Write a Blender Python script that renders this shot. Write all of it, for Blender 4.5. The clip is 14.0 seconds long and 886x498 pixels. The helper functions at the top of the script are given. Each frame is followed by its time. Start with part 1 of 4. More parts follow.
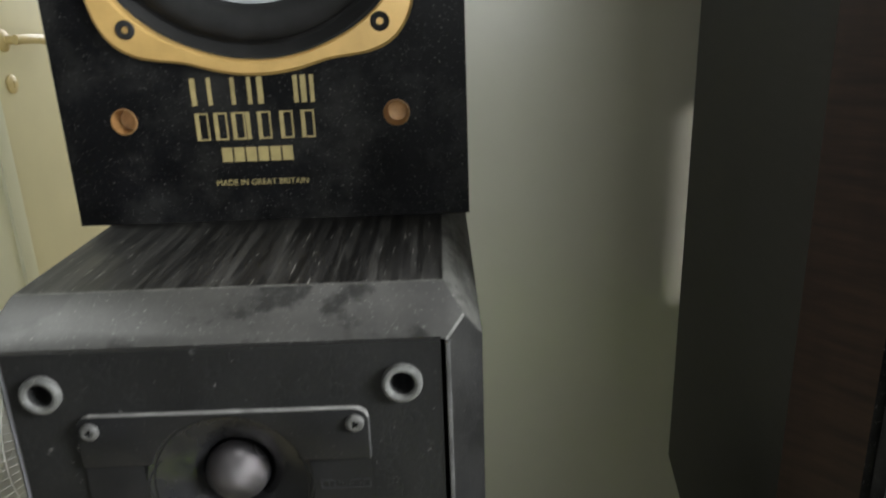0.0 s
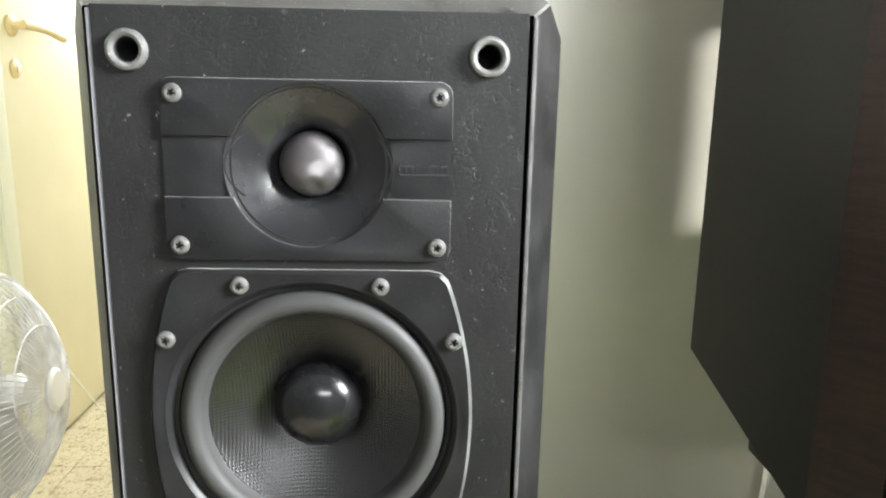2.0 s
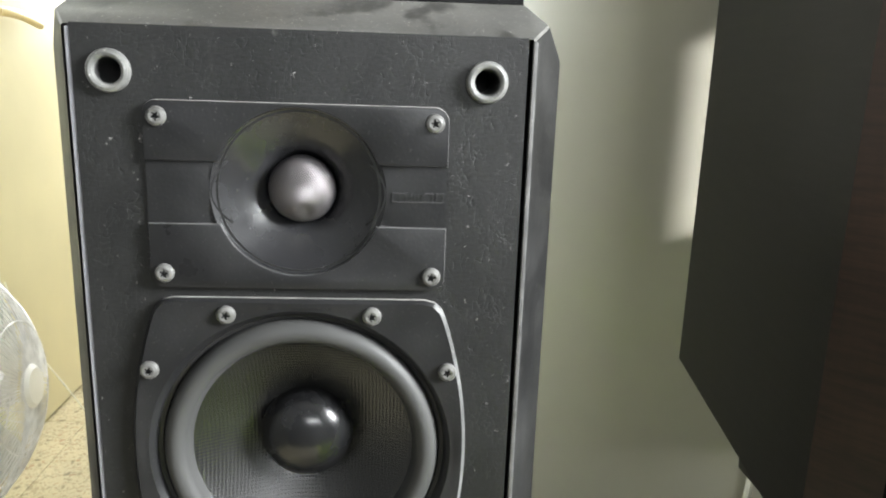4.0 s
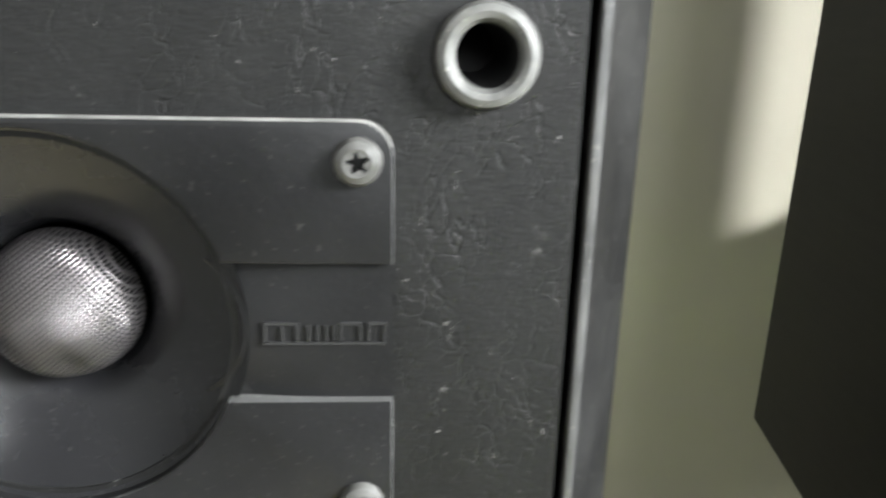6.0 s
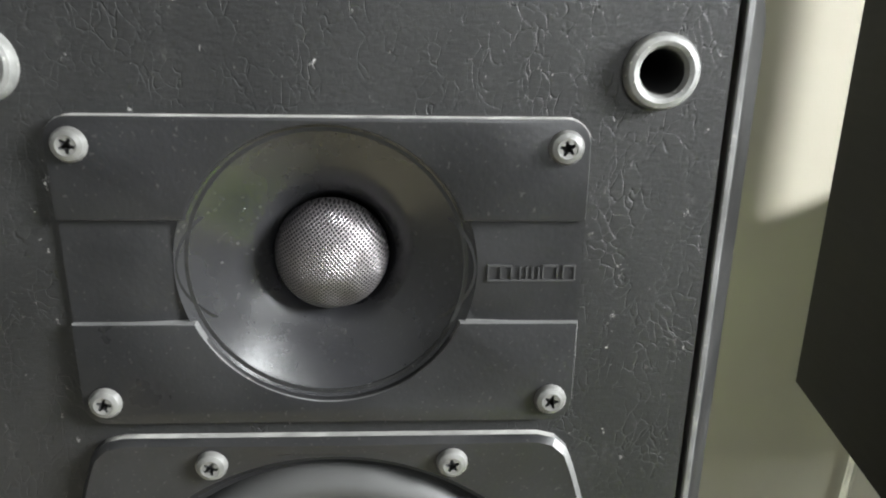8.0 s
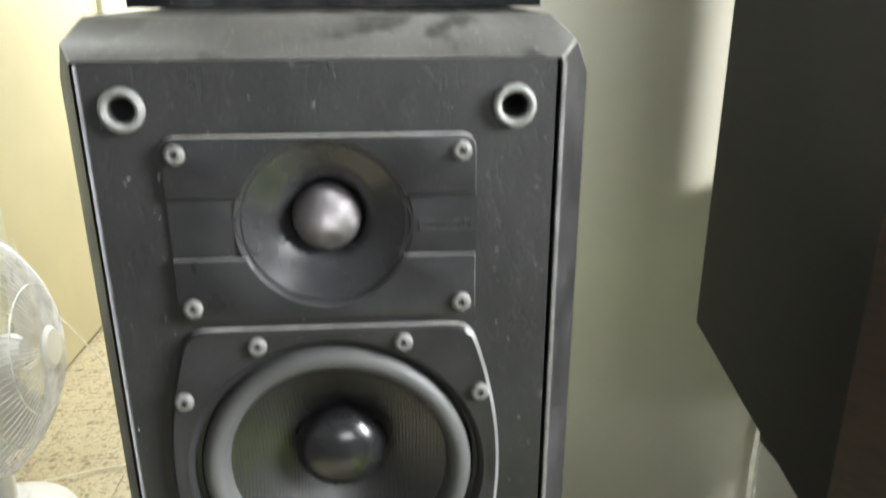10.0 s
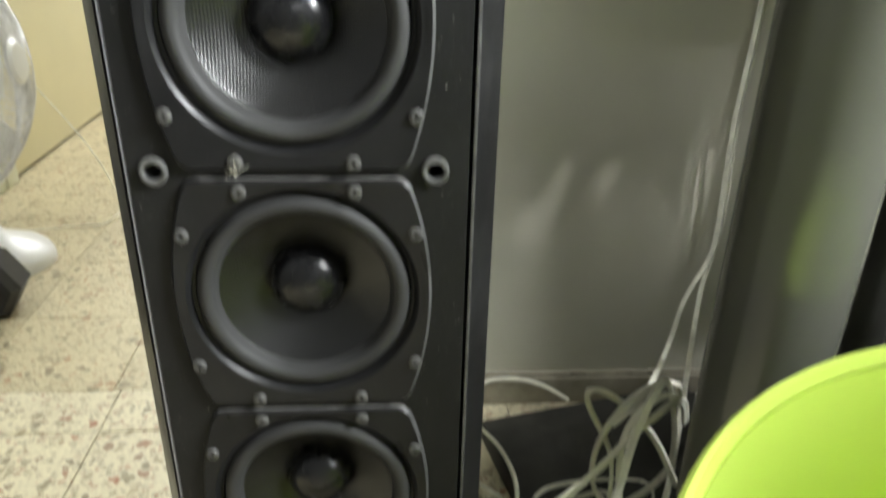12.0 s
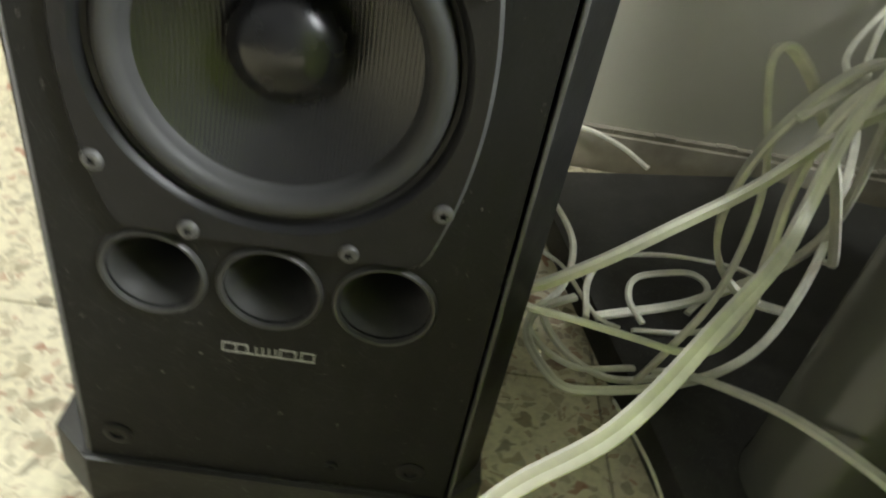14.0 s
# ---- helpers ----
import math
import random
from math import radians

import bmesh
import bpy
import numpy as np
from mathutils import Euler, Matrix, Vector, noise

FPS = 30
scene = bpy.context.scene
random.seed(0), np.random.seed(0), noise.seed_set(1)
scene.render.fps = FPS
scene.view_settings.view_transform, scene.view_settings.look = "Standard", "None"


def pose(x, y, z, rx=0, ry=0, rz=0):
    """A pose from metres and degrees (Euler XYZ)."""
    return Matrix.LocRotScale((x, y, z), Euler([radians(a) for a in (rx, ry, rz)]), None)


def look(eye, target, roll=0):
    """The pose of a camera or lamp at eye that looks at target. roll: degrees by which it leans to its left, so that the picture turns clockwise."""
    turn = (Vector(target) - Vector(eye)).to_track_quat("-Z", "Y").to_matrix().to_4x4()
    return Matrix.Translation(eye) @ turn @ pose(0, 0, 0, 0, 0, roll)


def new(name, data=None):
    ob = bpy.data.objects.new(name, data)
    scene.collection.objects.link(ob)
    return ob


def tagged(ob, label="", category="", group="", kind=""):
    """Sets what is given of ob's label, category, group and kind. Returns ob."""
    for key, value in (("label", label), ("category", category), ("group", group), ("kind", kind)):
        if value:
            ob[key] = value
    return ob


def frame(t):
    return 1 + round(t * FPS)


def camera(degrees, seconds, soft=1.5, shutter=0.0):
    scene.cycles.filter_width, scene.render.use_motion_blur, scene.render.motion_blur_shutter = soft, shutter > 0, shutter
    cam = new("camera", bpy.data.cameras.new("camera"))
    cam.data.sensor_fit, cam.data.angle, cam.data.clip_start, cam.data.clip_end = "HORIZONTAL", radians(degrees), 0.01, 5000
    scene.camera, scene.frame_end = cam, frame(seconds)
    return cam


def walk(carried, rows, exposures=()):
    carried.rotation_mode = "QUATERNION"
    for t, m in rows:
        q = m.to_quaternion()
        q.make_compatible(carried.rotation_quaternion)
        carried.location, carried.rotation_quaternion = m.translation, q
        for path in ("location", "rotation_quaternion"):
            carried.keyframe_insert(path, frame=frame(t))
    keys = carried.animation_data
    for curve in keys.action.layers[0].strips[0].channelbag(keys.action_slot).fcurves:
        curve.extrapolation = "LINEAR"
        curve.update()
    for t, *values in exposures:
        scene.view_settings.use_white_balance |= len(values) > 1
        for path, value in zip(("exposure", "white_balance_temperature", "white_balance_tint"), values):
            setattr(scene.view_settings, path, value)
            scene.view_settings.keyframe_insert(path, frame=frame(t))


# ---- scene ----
cam = camera(61.4, 14.0, soft=2.0, shutter=0.5)
ROWS = [
    (0, 0.0985, -0.2841, 1.0618, 71.34, 1.96, -0.55),
    (0.5, 0.0675, -0.3135, 1.0115, 73.25, -0.30, -2.11),
    (0.8, 0.0611, -0.3293, 0.9591, 71.83, -0.76, -2.53),
    (1, 0.0601, -0.3391, 0.9286, 71.96, -0.55, -2.45),
    (1.5, 0.0532, -0.3380, 0.8869, 75.43, -0.83, -1.81),
    (2, 0.0471, -0.3324, 0.8948, 77.63, -1.13, -2.00),
    (2.2, 0.0340, -0.3356, 0.8947, 78.17, -2.12, -3.74),
    (4.3, 0.0463, -0.3087, 0.9157, 75.70, -1.62, -3.05),
    (4.5, 0.0598, -0.2915, 0.9188, 74.99, -0.93, -2.96),
    (5, 0.0726, -0.1931, 0.9222, 74.07, -1.42, -3.07),
    (5.5, 0.0803, -0.1389, 0.9168, 73.57, -1.59, -4.24),
    (6, 0.0637, -0.1270, 0.9135, 72.46, -1.30, -3.35),
    (6.5, 0.0417, -0.1346, 0.9084, 71.86, -1.05, -2.67),
    (7, 0.0295, -0.1462, 0.9107, 71.50, -0.91, -2.51),
    (7.5, 0.0213, -0.1586, 0.9139, 71.52, -0.84, -2.44),
    (7.7, 0.0198, -0.1645, 0.9158, 71.74, -0.87, -2.50),
    (9.8, 0.0278, -0.2858, 0.9659, 70.94, -0.26, -3.25),
    (10, 0.0300, -0.3005, 0.9522, 70.58, 0.19, -3.79),
    (10.5, 0.0445, -0.3305, 0.8730, 69.37, 1.45, -2.51),
    (11, 0.0472, -0.3599, 0.8001, 68.46, 0.55, -0.74),
    (11.5, 0.0407, -0.3811, 0.7220, 68.95, -0.43, -2.11),
    (12, 0.0539, -0.3924, 0.6441, 64.31, -1.16, -3.52),
    (12.5, 0.0414, -0.3933, 0.5659, 58.68, -1.89, -3.82),
    (13, 0.0533, -0.3803, 0.4933, 56.00, 0.03, -3.66),
    (13.5, 0.0398, -0.2957, 0.4480, 52.52, -0.40, -3.01),
    (14, 0.0501, -0.2374, 0.3836, 52.29, -9.13, 2.56),
]
EXPOSURES = [(0.0, -0.8), (0.5, -0.08), (1.0, 0.28), (1.5, 0.62), (2.2, 0.76), (5.0, 0.56), (7.5, 0.64), (10.0, 0.70), (11.0, 0.50), (12.0, 0.38), (12.5, 0.17), (13.0, 0.24), (13.5, 0.52), (14.0, 0.7)]
walk(cam, [(t, pose(x, y, z, rx, ry, rz)) for t, x, y, z, rx, ry, rz in ROWS], EXPOSURES)

# ---- light ----
world = bpy.data.worlds.new("world")
scene.world = world
world.use_nodes = True
wn = world.node_tree
sky = wn.nodes.new("ShaderNodeTexSky")
sky.sky_type, sky.sun_disc = "NISHITA", False
sky.sun_elevation, sky.sun_rotation = radians(40), radians(100)
wn.nodes["Background"].inputs["Strength"].default_value = 0.12
wn.links.new(sky.outputs[0], wn.nodes["Background"].inputs[0])


def area(name, where, target, width, height, watts, colour):
    lamp = bpy.data.lights.new(name, "AREA")
    lamp.shape, lamp.size, lamp.size_y = "RECTANGLE", width, height
    lamp.energy, lamp.color = watts, colour
    ob = new(name, lamp)
    ob.matrix_world = look(where, target)
    return ob


# unseen daylight: first the key, placed from the highlights on the dust caps
area("unseen_daylight", (1.335, -0.60, 1.42), (0.0, -0.25, 0.70), 0.45, 0.55, 108, (0.95, 0.99, 1.0))
# fill added from the south for wall and speakers, source unseen
area("unseen_daylight", (0.50, -2.27, 1.32), (0.0, 0.0, 0.9), 1.0, 0.55, 45, (0.955, 0.99, 1.0))
# fill added in the passage for door, fan and floor
area("unseen_daylight", (-0.42, 2.76, 1.50), (0.0, 1.0, 0.0), 0.7, 1.2, 32, (0.97, 0.985, 1.0))
# small lamp added on the left to brighten floor and tower edge
area("unseen_daylight", (-0.835, 0.25, 1.45), (-0.25, 0.0, 0.0), 0.3, 0.4, 13, (0.97, 1.0, 0.95))
# unseen spot added to throw the bright patches on the back wall
shaft = bpy.data.lights.new("wall_patch_spot", "SPOT")
shaft.energy, shaft.spot_size, shaft.spot_blend, shaft.shadow_soft_size = 430, radians(34), 1.0, 0.06
new("wall_patch_spot", shaft).matrix_world = look((2.53, -0.845, 1.60), (0.36, 0.455, 0.90))


# ---- materials ----
def nodes_of(name, rough=0.5, metal=0.0):
    m = bpy.data.materials.new(name)
    m.use_nodes = True
    nt = m.node_tree
    bsdf = nt.nodes["Principled BSDF"]
    bsdf.inputs["Roughness"].default_value = rough
    bsdf.inputs["Metallic"].default_value = metal
    return m, nt, bsdf


def node(nt, kind, **values):
    n = nt.nodes.new(kind)
    for key, value in values.items():
        n.inputs[key.replace("_", " ")].default_value = value
    return n


def ramp(nt, source, stops):
    n = nt.nodes.new("ShaderNodeValToRGB")
    while len(n.color_ramp.elements) < len(stops):
        n.color_ramp.elements.new(0.5)
    for e, (p, c) in zip(n.color_ramp.elements, stops):
        e.position = p
        e.color = (*c, 1) if len(c) == 3 else c
    nt.links.new(source, n.inputs[0])
    return n.outputs[0]


def mix(nt, fac, a, b):
    n = nt.nodes.new("ShaderNodeMix")
    n.data_type = "RGBA"
    for value, socket in ((fac, n.inputs[0]), (a, n.inputs[6]), (b, n.inputs[7])):
        if isinstance(value, bpy.types.NodeSocket):
            nt.links.new(value, socket)
        elif isinstance(value, (int, float)):
            socket.default_value = value
        else:
            socket.default_value = (*value, 1)
    return n.outputs[2]


def grey(v):
    return (v, v, v)


def place_of(nt, stretch=(1, 1, 1), space="Object"):
    if space == "World":
        src = nt.nodes.new("ShaderNodeNewGeometry").outputs["Position"]
    else:
        src = nt.nodes.new("ShaderNodeTexCoord").outputs["Object"]
    m = nt.nodes.new("ShaderNodeMapping")
    m.inputs["Scale"].default_value = stretch
    nt.links.new(src, m.inputs[0])
    return m.outputs[0]


def noise_tex(nt, co, scale, detail=4, rough=0.55):
    n = node(nt, "ShaderNodeTexNoise", Scale=scale, Detail=detail, Roughness=rough)
    nt.links.new(co, n.inputs["Vector"])
    return n.outputs["Fac"]


def bump(nt, bsdf, height, strength, distance):
    b = node(nt, "ShaderNodeBump", Strength=strength, Distance=distance)
    nt.links.new(height, b.inputs["Height"])
    old = bsdf.inputs["Normal"]
    if old.is_linked:
        nt.links.new(old.links[0].from_socket, b.inputs["Normal"])
    nt.links.new(b.outputs[0], bsdf.inputs["Normal"])


def surface(name, colour, rough=0.5, metal=0.0, vary=0.25, scale=40, grain=600, relief=0.15,
            dust=0.0, dust_colour=(0.36, 0.35, 0.32), stretch=(1, 1, 1), space="World", patch=0.0, spec=0.5):
    """Paint or plastic with stains, grain, fine relief and dust specks."""
    m, nt, bsdf = nodes_of(name, rough, metal)
    bsdf.inputs["Specular IOR Level"].default_value = spec
    co = place_of(nt, stretch, space)
    broad, fine = noise_tex(nt, co, scale, 5), noise_tex(nt, co, grain, 3)
    low, high = [tuple(c * f for c in colour) for f in (1 - vary, 1 + vary)]
    col = ramp(nt, broad, [(0.3, low), (0.7, high)])
    if dust > 0:
        film = ramp(nt, noise_tex(nt, co, scale * 0.7, 8, 0.7), [(0.48, grey(0)), (0.8, grey(dust * 0.3))])
        col = mix(nt, film, col, dust_colour)
        specks = ramp(nt, noise_tex(nt, co, 900, 2), [(0.66, grey(0)), (0.72, grey(dust))])
        col = mix(nt, specks, col, dust_colour)
        lint = ramp(nt, noise_tex(nt, co, 190, 6, 0.75), [(0.70, grey(0)), (0.76, grey(dust))])
        col = mix(nt, lint, col, dust_colour)
    if patch:
        worn = ramp(nt, noise_tex(nt, co, scale * 1.6, 5, 0.6), [(0.50, grey(0)), (0.56, grey(patch))])
        col = mix(nt, worn, col, tuple(c * 0.25 for c in colour))
    nt.links.new(col, bsdf.inputs["Base Color"])
    swing = min(0.1, vary)
    r = ramp(nt, broad, [(0.3, grey(max(0.05, rough - swing))), (0.7, grey(min(1, rough + swing)))])
    nt.links.new(r, bsdf.inputs["Roughness"])
    if relief:
        bump(nt, bsdf, fine, relief, 0.0006)
    return m


def leatherette():
    m, nt, bsdf = nodes_of("black_leatherette", 0.48)
    bsdf.inputs["Specular IOR Level"].default_value = 0.17
    co = place_of(nt, (1.0, 1, 0.6), "World")
    warp = node(nt, "ShaderNodeTexNoise", Scale=60, Detail=3)
    nt.links.new(co, warp.inputs["Vector"])
    add = nt.nodes.new("ShaderNodeVectorMath")
    add.operation = "MULTIPLY_ADD"
    nt.links.new(warp.outputs["Color"], add.inputs[0])
    add.inputs[1].default_value = (0.018, 0.018, 0.018)
    nt.links.new(co, add.inputs[2])
    grain_co = place_of(nt, (0.45, 1, 1), "World")
    grain = noise_tex(nt, grain_co, 780, 5, 0.7)
    v = node(nt, "ShaderNodeTexVoronoi", Scale=330)
    v.feature = "DISTANCE_TO_EDGE"
    nt.links.new(add.outputs[0], v.inputs["Vector"])
    crease = ramp(nt, v.outputs["Distance"], [(0.0, grey(0.0)), (0.045, grey(1.0))])
    where = ramp(nt, noise_tex(nt, co, 90, 4, 0.7), [(0.47, grey(0)), (0.60, grey(1.0))])
    crease = mix(nt, where, (1, 1, 1), crease)
    broad = noise_tex(nt, co, 22, 6, 0.65)
    col = ramp(nt, broad, [(0.3, (0.008, 0.008, 0.008)), (0.7, (0.0165, 0.0165, 0.0163))])
    col = mix(nt, ramp(nt, grain, [(0.35, grey(0.5)), (0.6, grey(0))]), col, (0.006, 0.006, 0.006))
    lint = ramp(nt, noise_tex(nt, co, 240, 6, 0.8), [(0.63, grey(0)), (0.68, grey(0.8))])
    col = mix(nt, lint, col, (0.36, 0.355, 0.34))
    smear = ramp(nt, noise_tex(nt, co, 75, 6, 0.75), [(0.62, grey(0)), (0.78, grey(0.22))])
    col = mix(nt, smear, col, (0.22, 0.22, 0.21))
    nt.links.new(col, bsdf.inputs["Base Color"])
    col = mix(nt, mix(nt, crease, (0.3, 0.3, 0.3), (0, 0, 0)), col, (0.006, 0.006, 0.006))
    nt.links.new(col, bsdf.inputs["Base Color"])
    bump(nt, bsdf, crease, 0.42, 0.0005)
    bump(nt, bsdf, grain, 0.42, 0.0005)
    return m


def cone_paper():
    m, nt, bsdf = nodes_of("woven_cone", 0.27)
    bsdf.inputs["Specular IOR Level"].default_value = 0.55
    co = place_of(nt, (1, 1, 1), "Object")
    w = node(nt, "ShaderNodeTexWave", Scale=190, Distortion=0.5)
    w.wave_type, w.bands_direction = "BANDS", "X"
    w2 = node(nt, "ShaderNodeTexWave", Scale=190, Distortion=0.5)
    w2.wave_type, w2.bands_direction = "BANDS", "Z"
    for k in (w, w2):
        nt.links.new(co, k.inputs["Vector"])
    both = nt.nodes.new("ShaderNodeMath")
    both.operation = "MULTIPLY"
    nt.links.new(w.outputs["Fac"], both.inputs[0])
    nt.links.new(w2.outputs["Fac"], both.inputs[1])
    col = ramp(nt, noise_tex(nt, co, 35, 5), [(0.3, (0.005, 0.005, 0.005)), (0.75, (0.010, 0.010, 0.010))])
    nt.links.new(col, bsdf.inputs["Base Color"])
    bump(nt, bsdf, both.outputs[0], 0.28, 0.0005)
    return m


def gauze():
    m, nt, bsdf = nodes_of("dome_gauze", 0.36, 0.75)
    co = place_of(nt, (1, 1, 1), "Object")
    co.node.inputs["Rotation"].default_value = (0, radians(38), 0)
    outs = []
    for d in ("X", "Z"):
        w = node(nt, "ShaderNodeTexWave", Scale=385)
        w.wave_type, w.bands_direction = "BANDS", d
        nt.links.new(co, w.inputs["Vector"])
        outs.append(w.outputs["Fac"])
    big = nt.nodes.new("ShaderNodeMath")
    big.operation = "MAXIMUM"
    for i, o in enumerate(outs):
        nt.links.new(o, big.inputs[i])
    col = ramp(nt, big.outputs[0], [(0.55, (0.006, 0.006, 0.007)), (0.88, (0.16, 0.148, 0.152))])
    nt.links.new(col, bsdf.inputs["Base Color"])
    bump(nt, bsdf, big.outputs[0], 0.8, 0.0003)
    return m


def terrazzo(name, big, small, ground, red=(0.40, 0.165, 0.085), strength=1.0):
    m, nt, bsdf = nodes_of(name, 0.42)
    co = place_of(nt, (1, 1, 0.0), "World")
    warp = node(nt, "ShaderNodeTexNoise", Scale=70, Detail=2)
    nt.links.new(co, warp.inputs["Vector"])
    add = nt.nodes.new("ShaderNodeVectorMath")
    add.operation = "MULTIPLY_ADD"
    nt.links.new(warp.outputs["Color"], add.inputs[0])
    add.inputs[1].default_value = (0.016, 0.016, 0)
    nt.links.new(co, add.inputs[2])
    info = nt.nodes.new("ShaderNodeObjectInfo")
    broad = noise_tex(nt, co, 9, 5)
    col = ramp(nt, broad, [(0.3, tuple(c * 0.86 for c in ground)), (0.7, ground)])
    col = mix(nt, ramp(nt, info.outputs["Random"], [(0, grey(0)), (1, grey(0.22))]), col, tuple(c * 0.72 for c in ground))
    col = mix(nt, ramp(nt, noise_tex(nt, co, 160, 4), [(0.45, grey(0)), (0.7, grey(0.45))]), col, (0.36, 0.31, 0.22))
    for scale, share, edge, amount in ((small, 0.55, 0.06, 0.6), (big, 0.72, 0.10, 0.85)):
        v = node(nt, "ShaderNodeTexVoronoi", Scale=scale)
        nt.links.new(add.outputs[0], v.inputs["Vector"])
        parts = nt.nodes.new("ShaderNodeSeparateColor")
        nt.links.new(v.outputs["Color"], parts.inputs[0])
        pick = ramp(nt, parts.outputs[0], [(share, grey(0)), (share + 0.01, grey(1))])
        rim_of = node(nt, "ShaderNodeTexVoronoi", Scale=scale)
        rim_of.feature = "DISTANCE_TO_EDGE"
        nt.links.new(add.outputs[0], rim_of.inputs["Vector"])
        inside = ramp(nt, rim_of.outputs["Distance"], [(edge, grey(0)), (edge + 0.05, grey(1))])
        both = mix(nt, pick, (0, 0, 0), inside)
        chip = ramp(nt, parts.outputs[1], [(0.0, (0.24, 0.20, 0.12)), (0.3, (0.38, 0.31, 0.19)), (0.5, (0.19, 0.165, 0.11)),
                                           (0.88, red), (0.93, (0.16, 0.13, 0.08))])
        scaled = mix(nt, amount * strength, (0, 0, 0), both)
        col = mix(nt, scaled, col, chip)
    nt.links.new(col, bsdf.inputs["Base Color"])
    rough = ramp(nt, noise_tex(nt, co, 14, 5), [(0.3, grey(0.30)), (0.7, grey(0.52))])
    nt.links.new(rough, bsdf.inputs["Roughness"])
    bump(nt, bsdf, noise_tex(nt, co, 260, 3), 0.08, 0.0005)
    return m


def veneer(name, dark, light, rough, spec=0.25):
    m, nt, bsdf = nodes_of(name, rough)
    co = place_of(nt, (40, 40, 3), "World")
    co2 = place_of(nt, (6, 6, 60), "World")
    g = noise_tex(nt, co2, 4, 6, 0.65)
    col = ramp(nt, g, [(0.32, dark), (0.68, light)])
    col = mix(nt, ramp(nt, noise_tex(nt, co, 3, 4), [(0.4, grey(0)), (0.8, grey(0.5))]), col, dark)
    nt.links.new(col, bsdf.inputs["Base Color"])
    bump(nt, bsdf, g, 0.08, 0.0005)
    bsdf.inputs["Specular IOR Level"].default_value = spec
    return m


def wall_paint():
    m, nt, bsdf = nodes_of("gloss_wall_paint", 0.2)
    co = place_of(nt, (1, 1, 1), "World")
    broad = noise_tex(nt, co, 5, 6, 0.6)
    col = ramp(nt, broad, [(0.3, (0.575, 0.556, 0.46)), (0.7, (0.63, 0.61, 0.505))])
    grime = ramp(nt, noise_tex(nt, co, 60, 6, 0.7), [(0.66, grey(0)), (0.86, grey(0.07))])
    col = mix(nt, grime, col, (0.25, 0.23, 0.19))
    nt.links.new(col, bsdf.inputs["Base Color"])
    r = ramp(nt, noise_tex(nt, co, 12, 4), [(0.3, grey(0.28)), (0.7, grey(0.31))])
    nt.links.new(r, bsdf.inputs["Roughness"])
    bump(nt, bsdf, noise_tex(nt, place_of(nt, (1.6, 1, 0.45), "World"), 11, 3), 0.06, 0.01)
    bump(nt, bsdf, noise_tex(nt, co, 240, 3), 0.05, 0.0006)
    return m


LEATHER = leatherette()
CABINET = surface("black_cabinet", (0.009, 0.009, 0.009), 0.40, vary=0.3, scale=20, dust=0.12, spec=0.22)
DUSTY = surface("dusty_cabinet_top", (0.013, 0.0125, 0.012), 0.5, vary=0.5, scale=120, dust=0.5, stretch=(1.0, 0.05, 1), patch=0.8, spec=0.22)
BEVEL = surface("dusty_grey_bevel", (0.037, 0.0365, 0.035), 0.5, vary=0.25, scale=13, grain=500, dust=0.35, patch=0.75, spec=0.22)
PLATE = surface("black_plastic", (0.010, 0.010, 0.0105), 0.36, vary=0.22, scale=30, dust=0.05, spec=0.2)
PALE_CHAMFER = surface("pale_chamfer_with_dust", (0.075, 0.074, 0.068), 0.6, vary=0.35, scale=70, grain=500, dust=0.5, patch=0.5, spec=0.2)
# dust on top edges, with light from above put into the same colour
LIT_DUST_EDGE = surface("dust_and_light_on_edge", (0.15, 0.148, 0.14), 0.6, vary=0.4, scale=160, grain=900, relief=0.3)
HORN = surface("satin_black_horn", (0.010, 0.010, 0.011), 0.23, vary=0.1, scale=30, dust=0.05, relief=0.01, spec=0.45)
RUBBER = surface("grey_rubber", (0.033, 0.033, 0.0325), 0.55, vary=0.12, scale=25, grain=900, relief=0.08, spec=0.22)
CAP = surface("dust_cap_black", (0.006, 0.006, 0.0065), 0.27, vary=0.3, scale=60, relief=0.05, spec=0.4)
PORT = surface("black_port_plastic", (0.040, 0.040, 0.038), 0.42, vary=0.12, scale=30, dust=0.08, relief=0.05, spec=0.3)
CONE = cone_paper()
GAUZE = gauze()
SCREW = surface("dusty_steel", (0.066, 0.065, 0.062), 0.45, metal=0.0, vary=0.25, scale=300, relief=0.1)
RING = surface("dusty_grommet", (0.078, 0.078, 0.075), 0.5, vary=0.3, scale=160, dust=0.6)
# plain black that also stands for the shade inside recesses
VOID = surface("black_with_recess_shade", (0.006, 0.006, 0.006), 0.8, relief=0)
# lighter than the plates: the key's sheen on edges, put into the colour
EDGE = surface("lightened_dark_edge", (0.055, 0.055, 0.055), 0.45, vary=0.4, scale=60, dust=0.3)
TRIM = surface("pale_trim", (0.16, 0.16, 0.175), 0.4, vary=0.15, scale=40)
LOGO = surface("silver_print", (0.42, 0.42, 0.41), 0.45, relief=0)
GOLD = surface("gold_print", (0.42, 0.34, 0.15), 0.4, metal=0.3, vary=0.15, scale=150, relief=0)
BRASS = surface("gold_trim_ring", (0.62, 0.40, 0.14), 0.38, metal=0.35, vary=0.12, scale=60, relief=0.06)
COPPER = surface("copper_socket", (0.30, 0.16, 0.06), 0.45, metal=0.3, vary=0.3, scale=200)
VINYL = surface("black_vinyl", (0.0035, 0.0035, 0.004), 0.45, vary=0.5, scale=22, dust=0.3, spec=0.09)
FOAM = surface("black_foam", (0.020, 0.020, 0.020), 0.75, vary=0.3, scale=80, grain=1200, relief=0.4, spec=0.22)
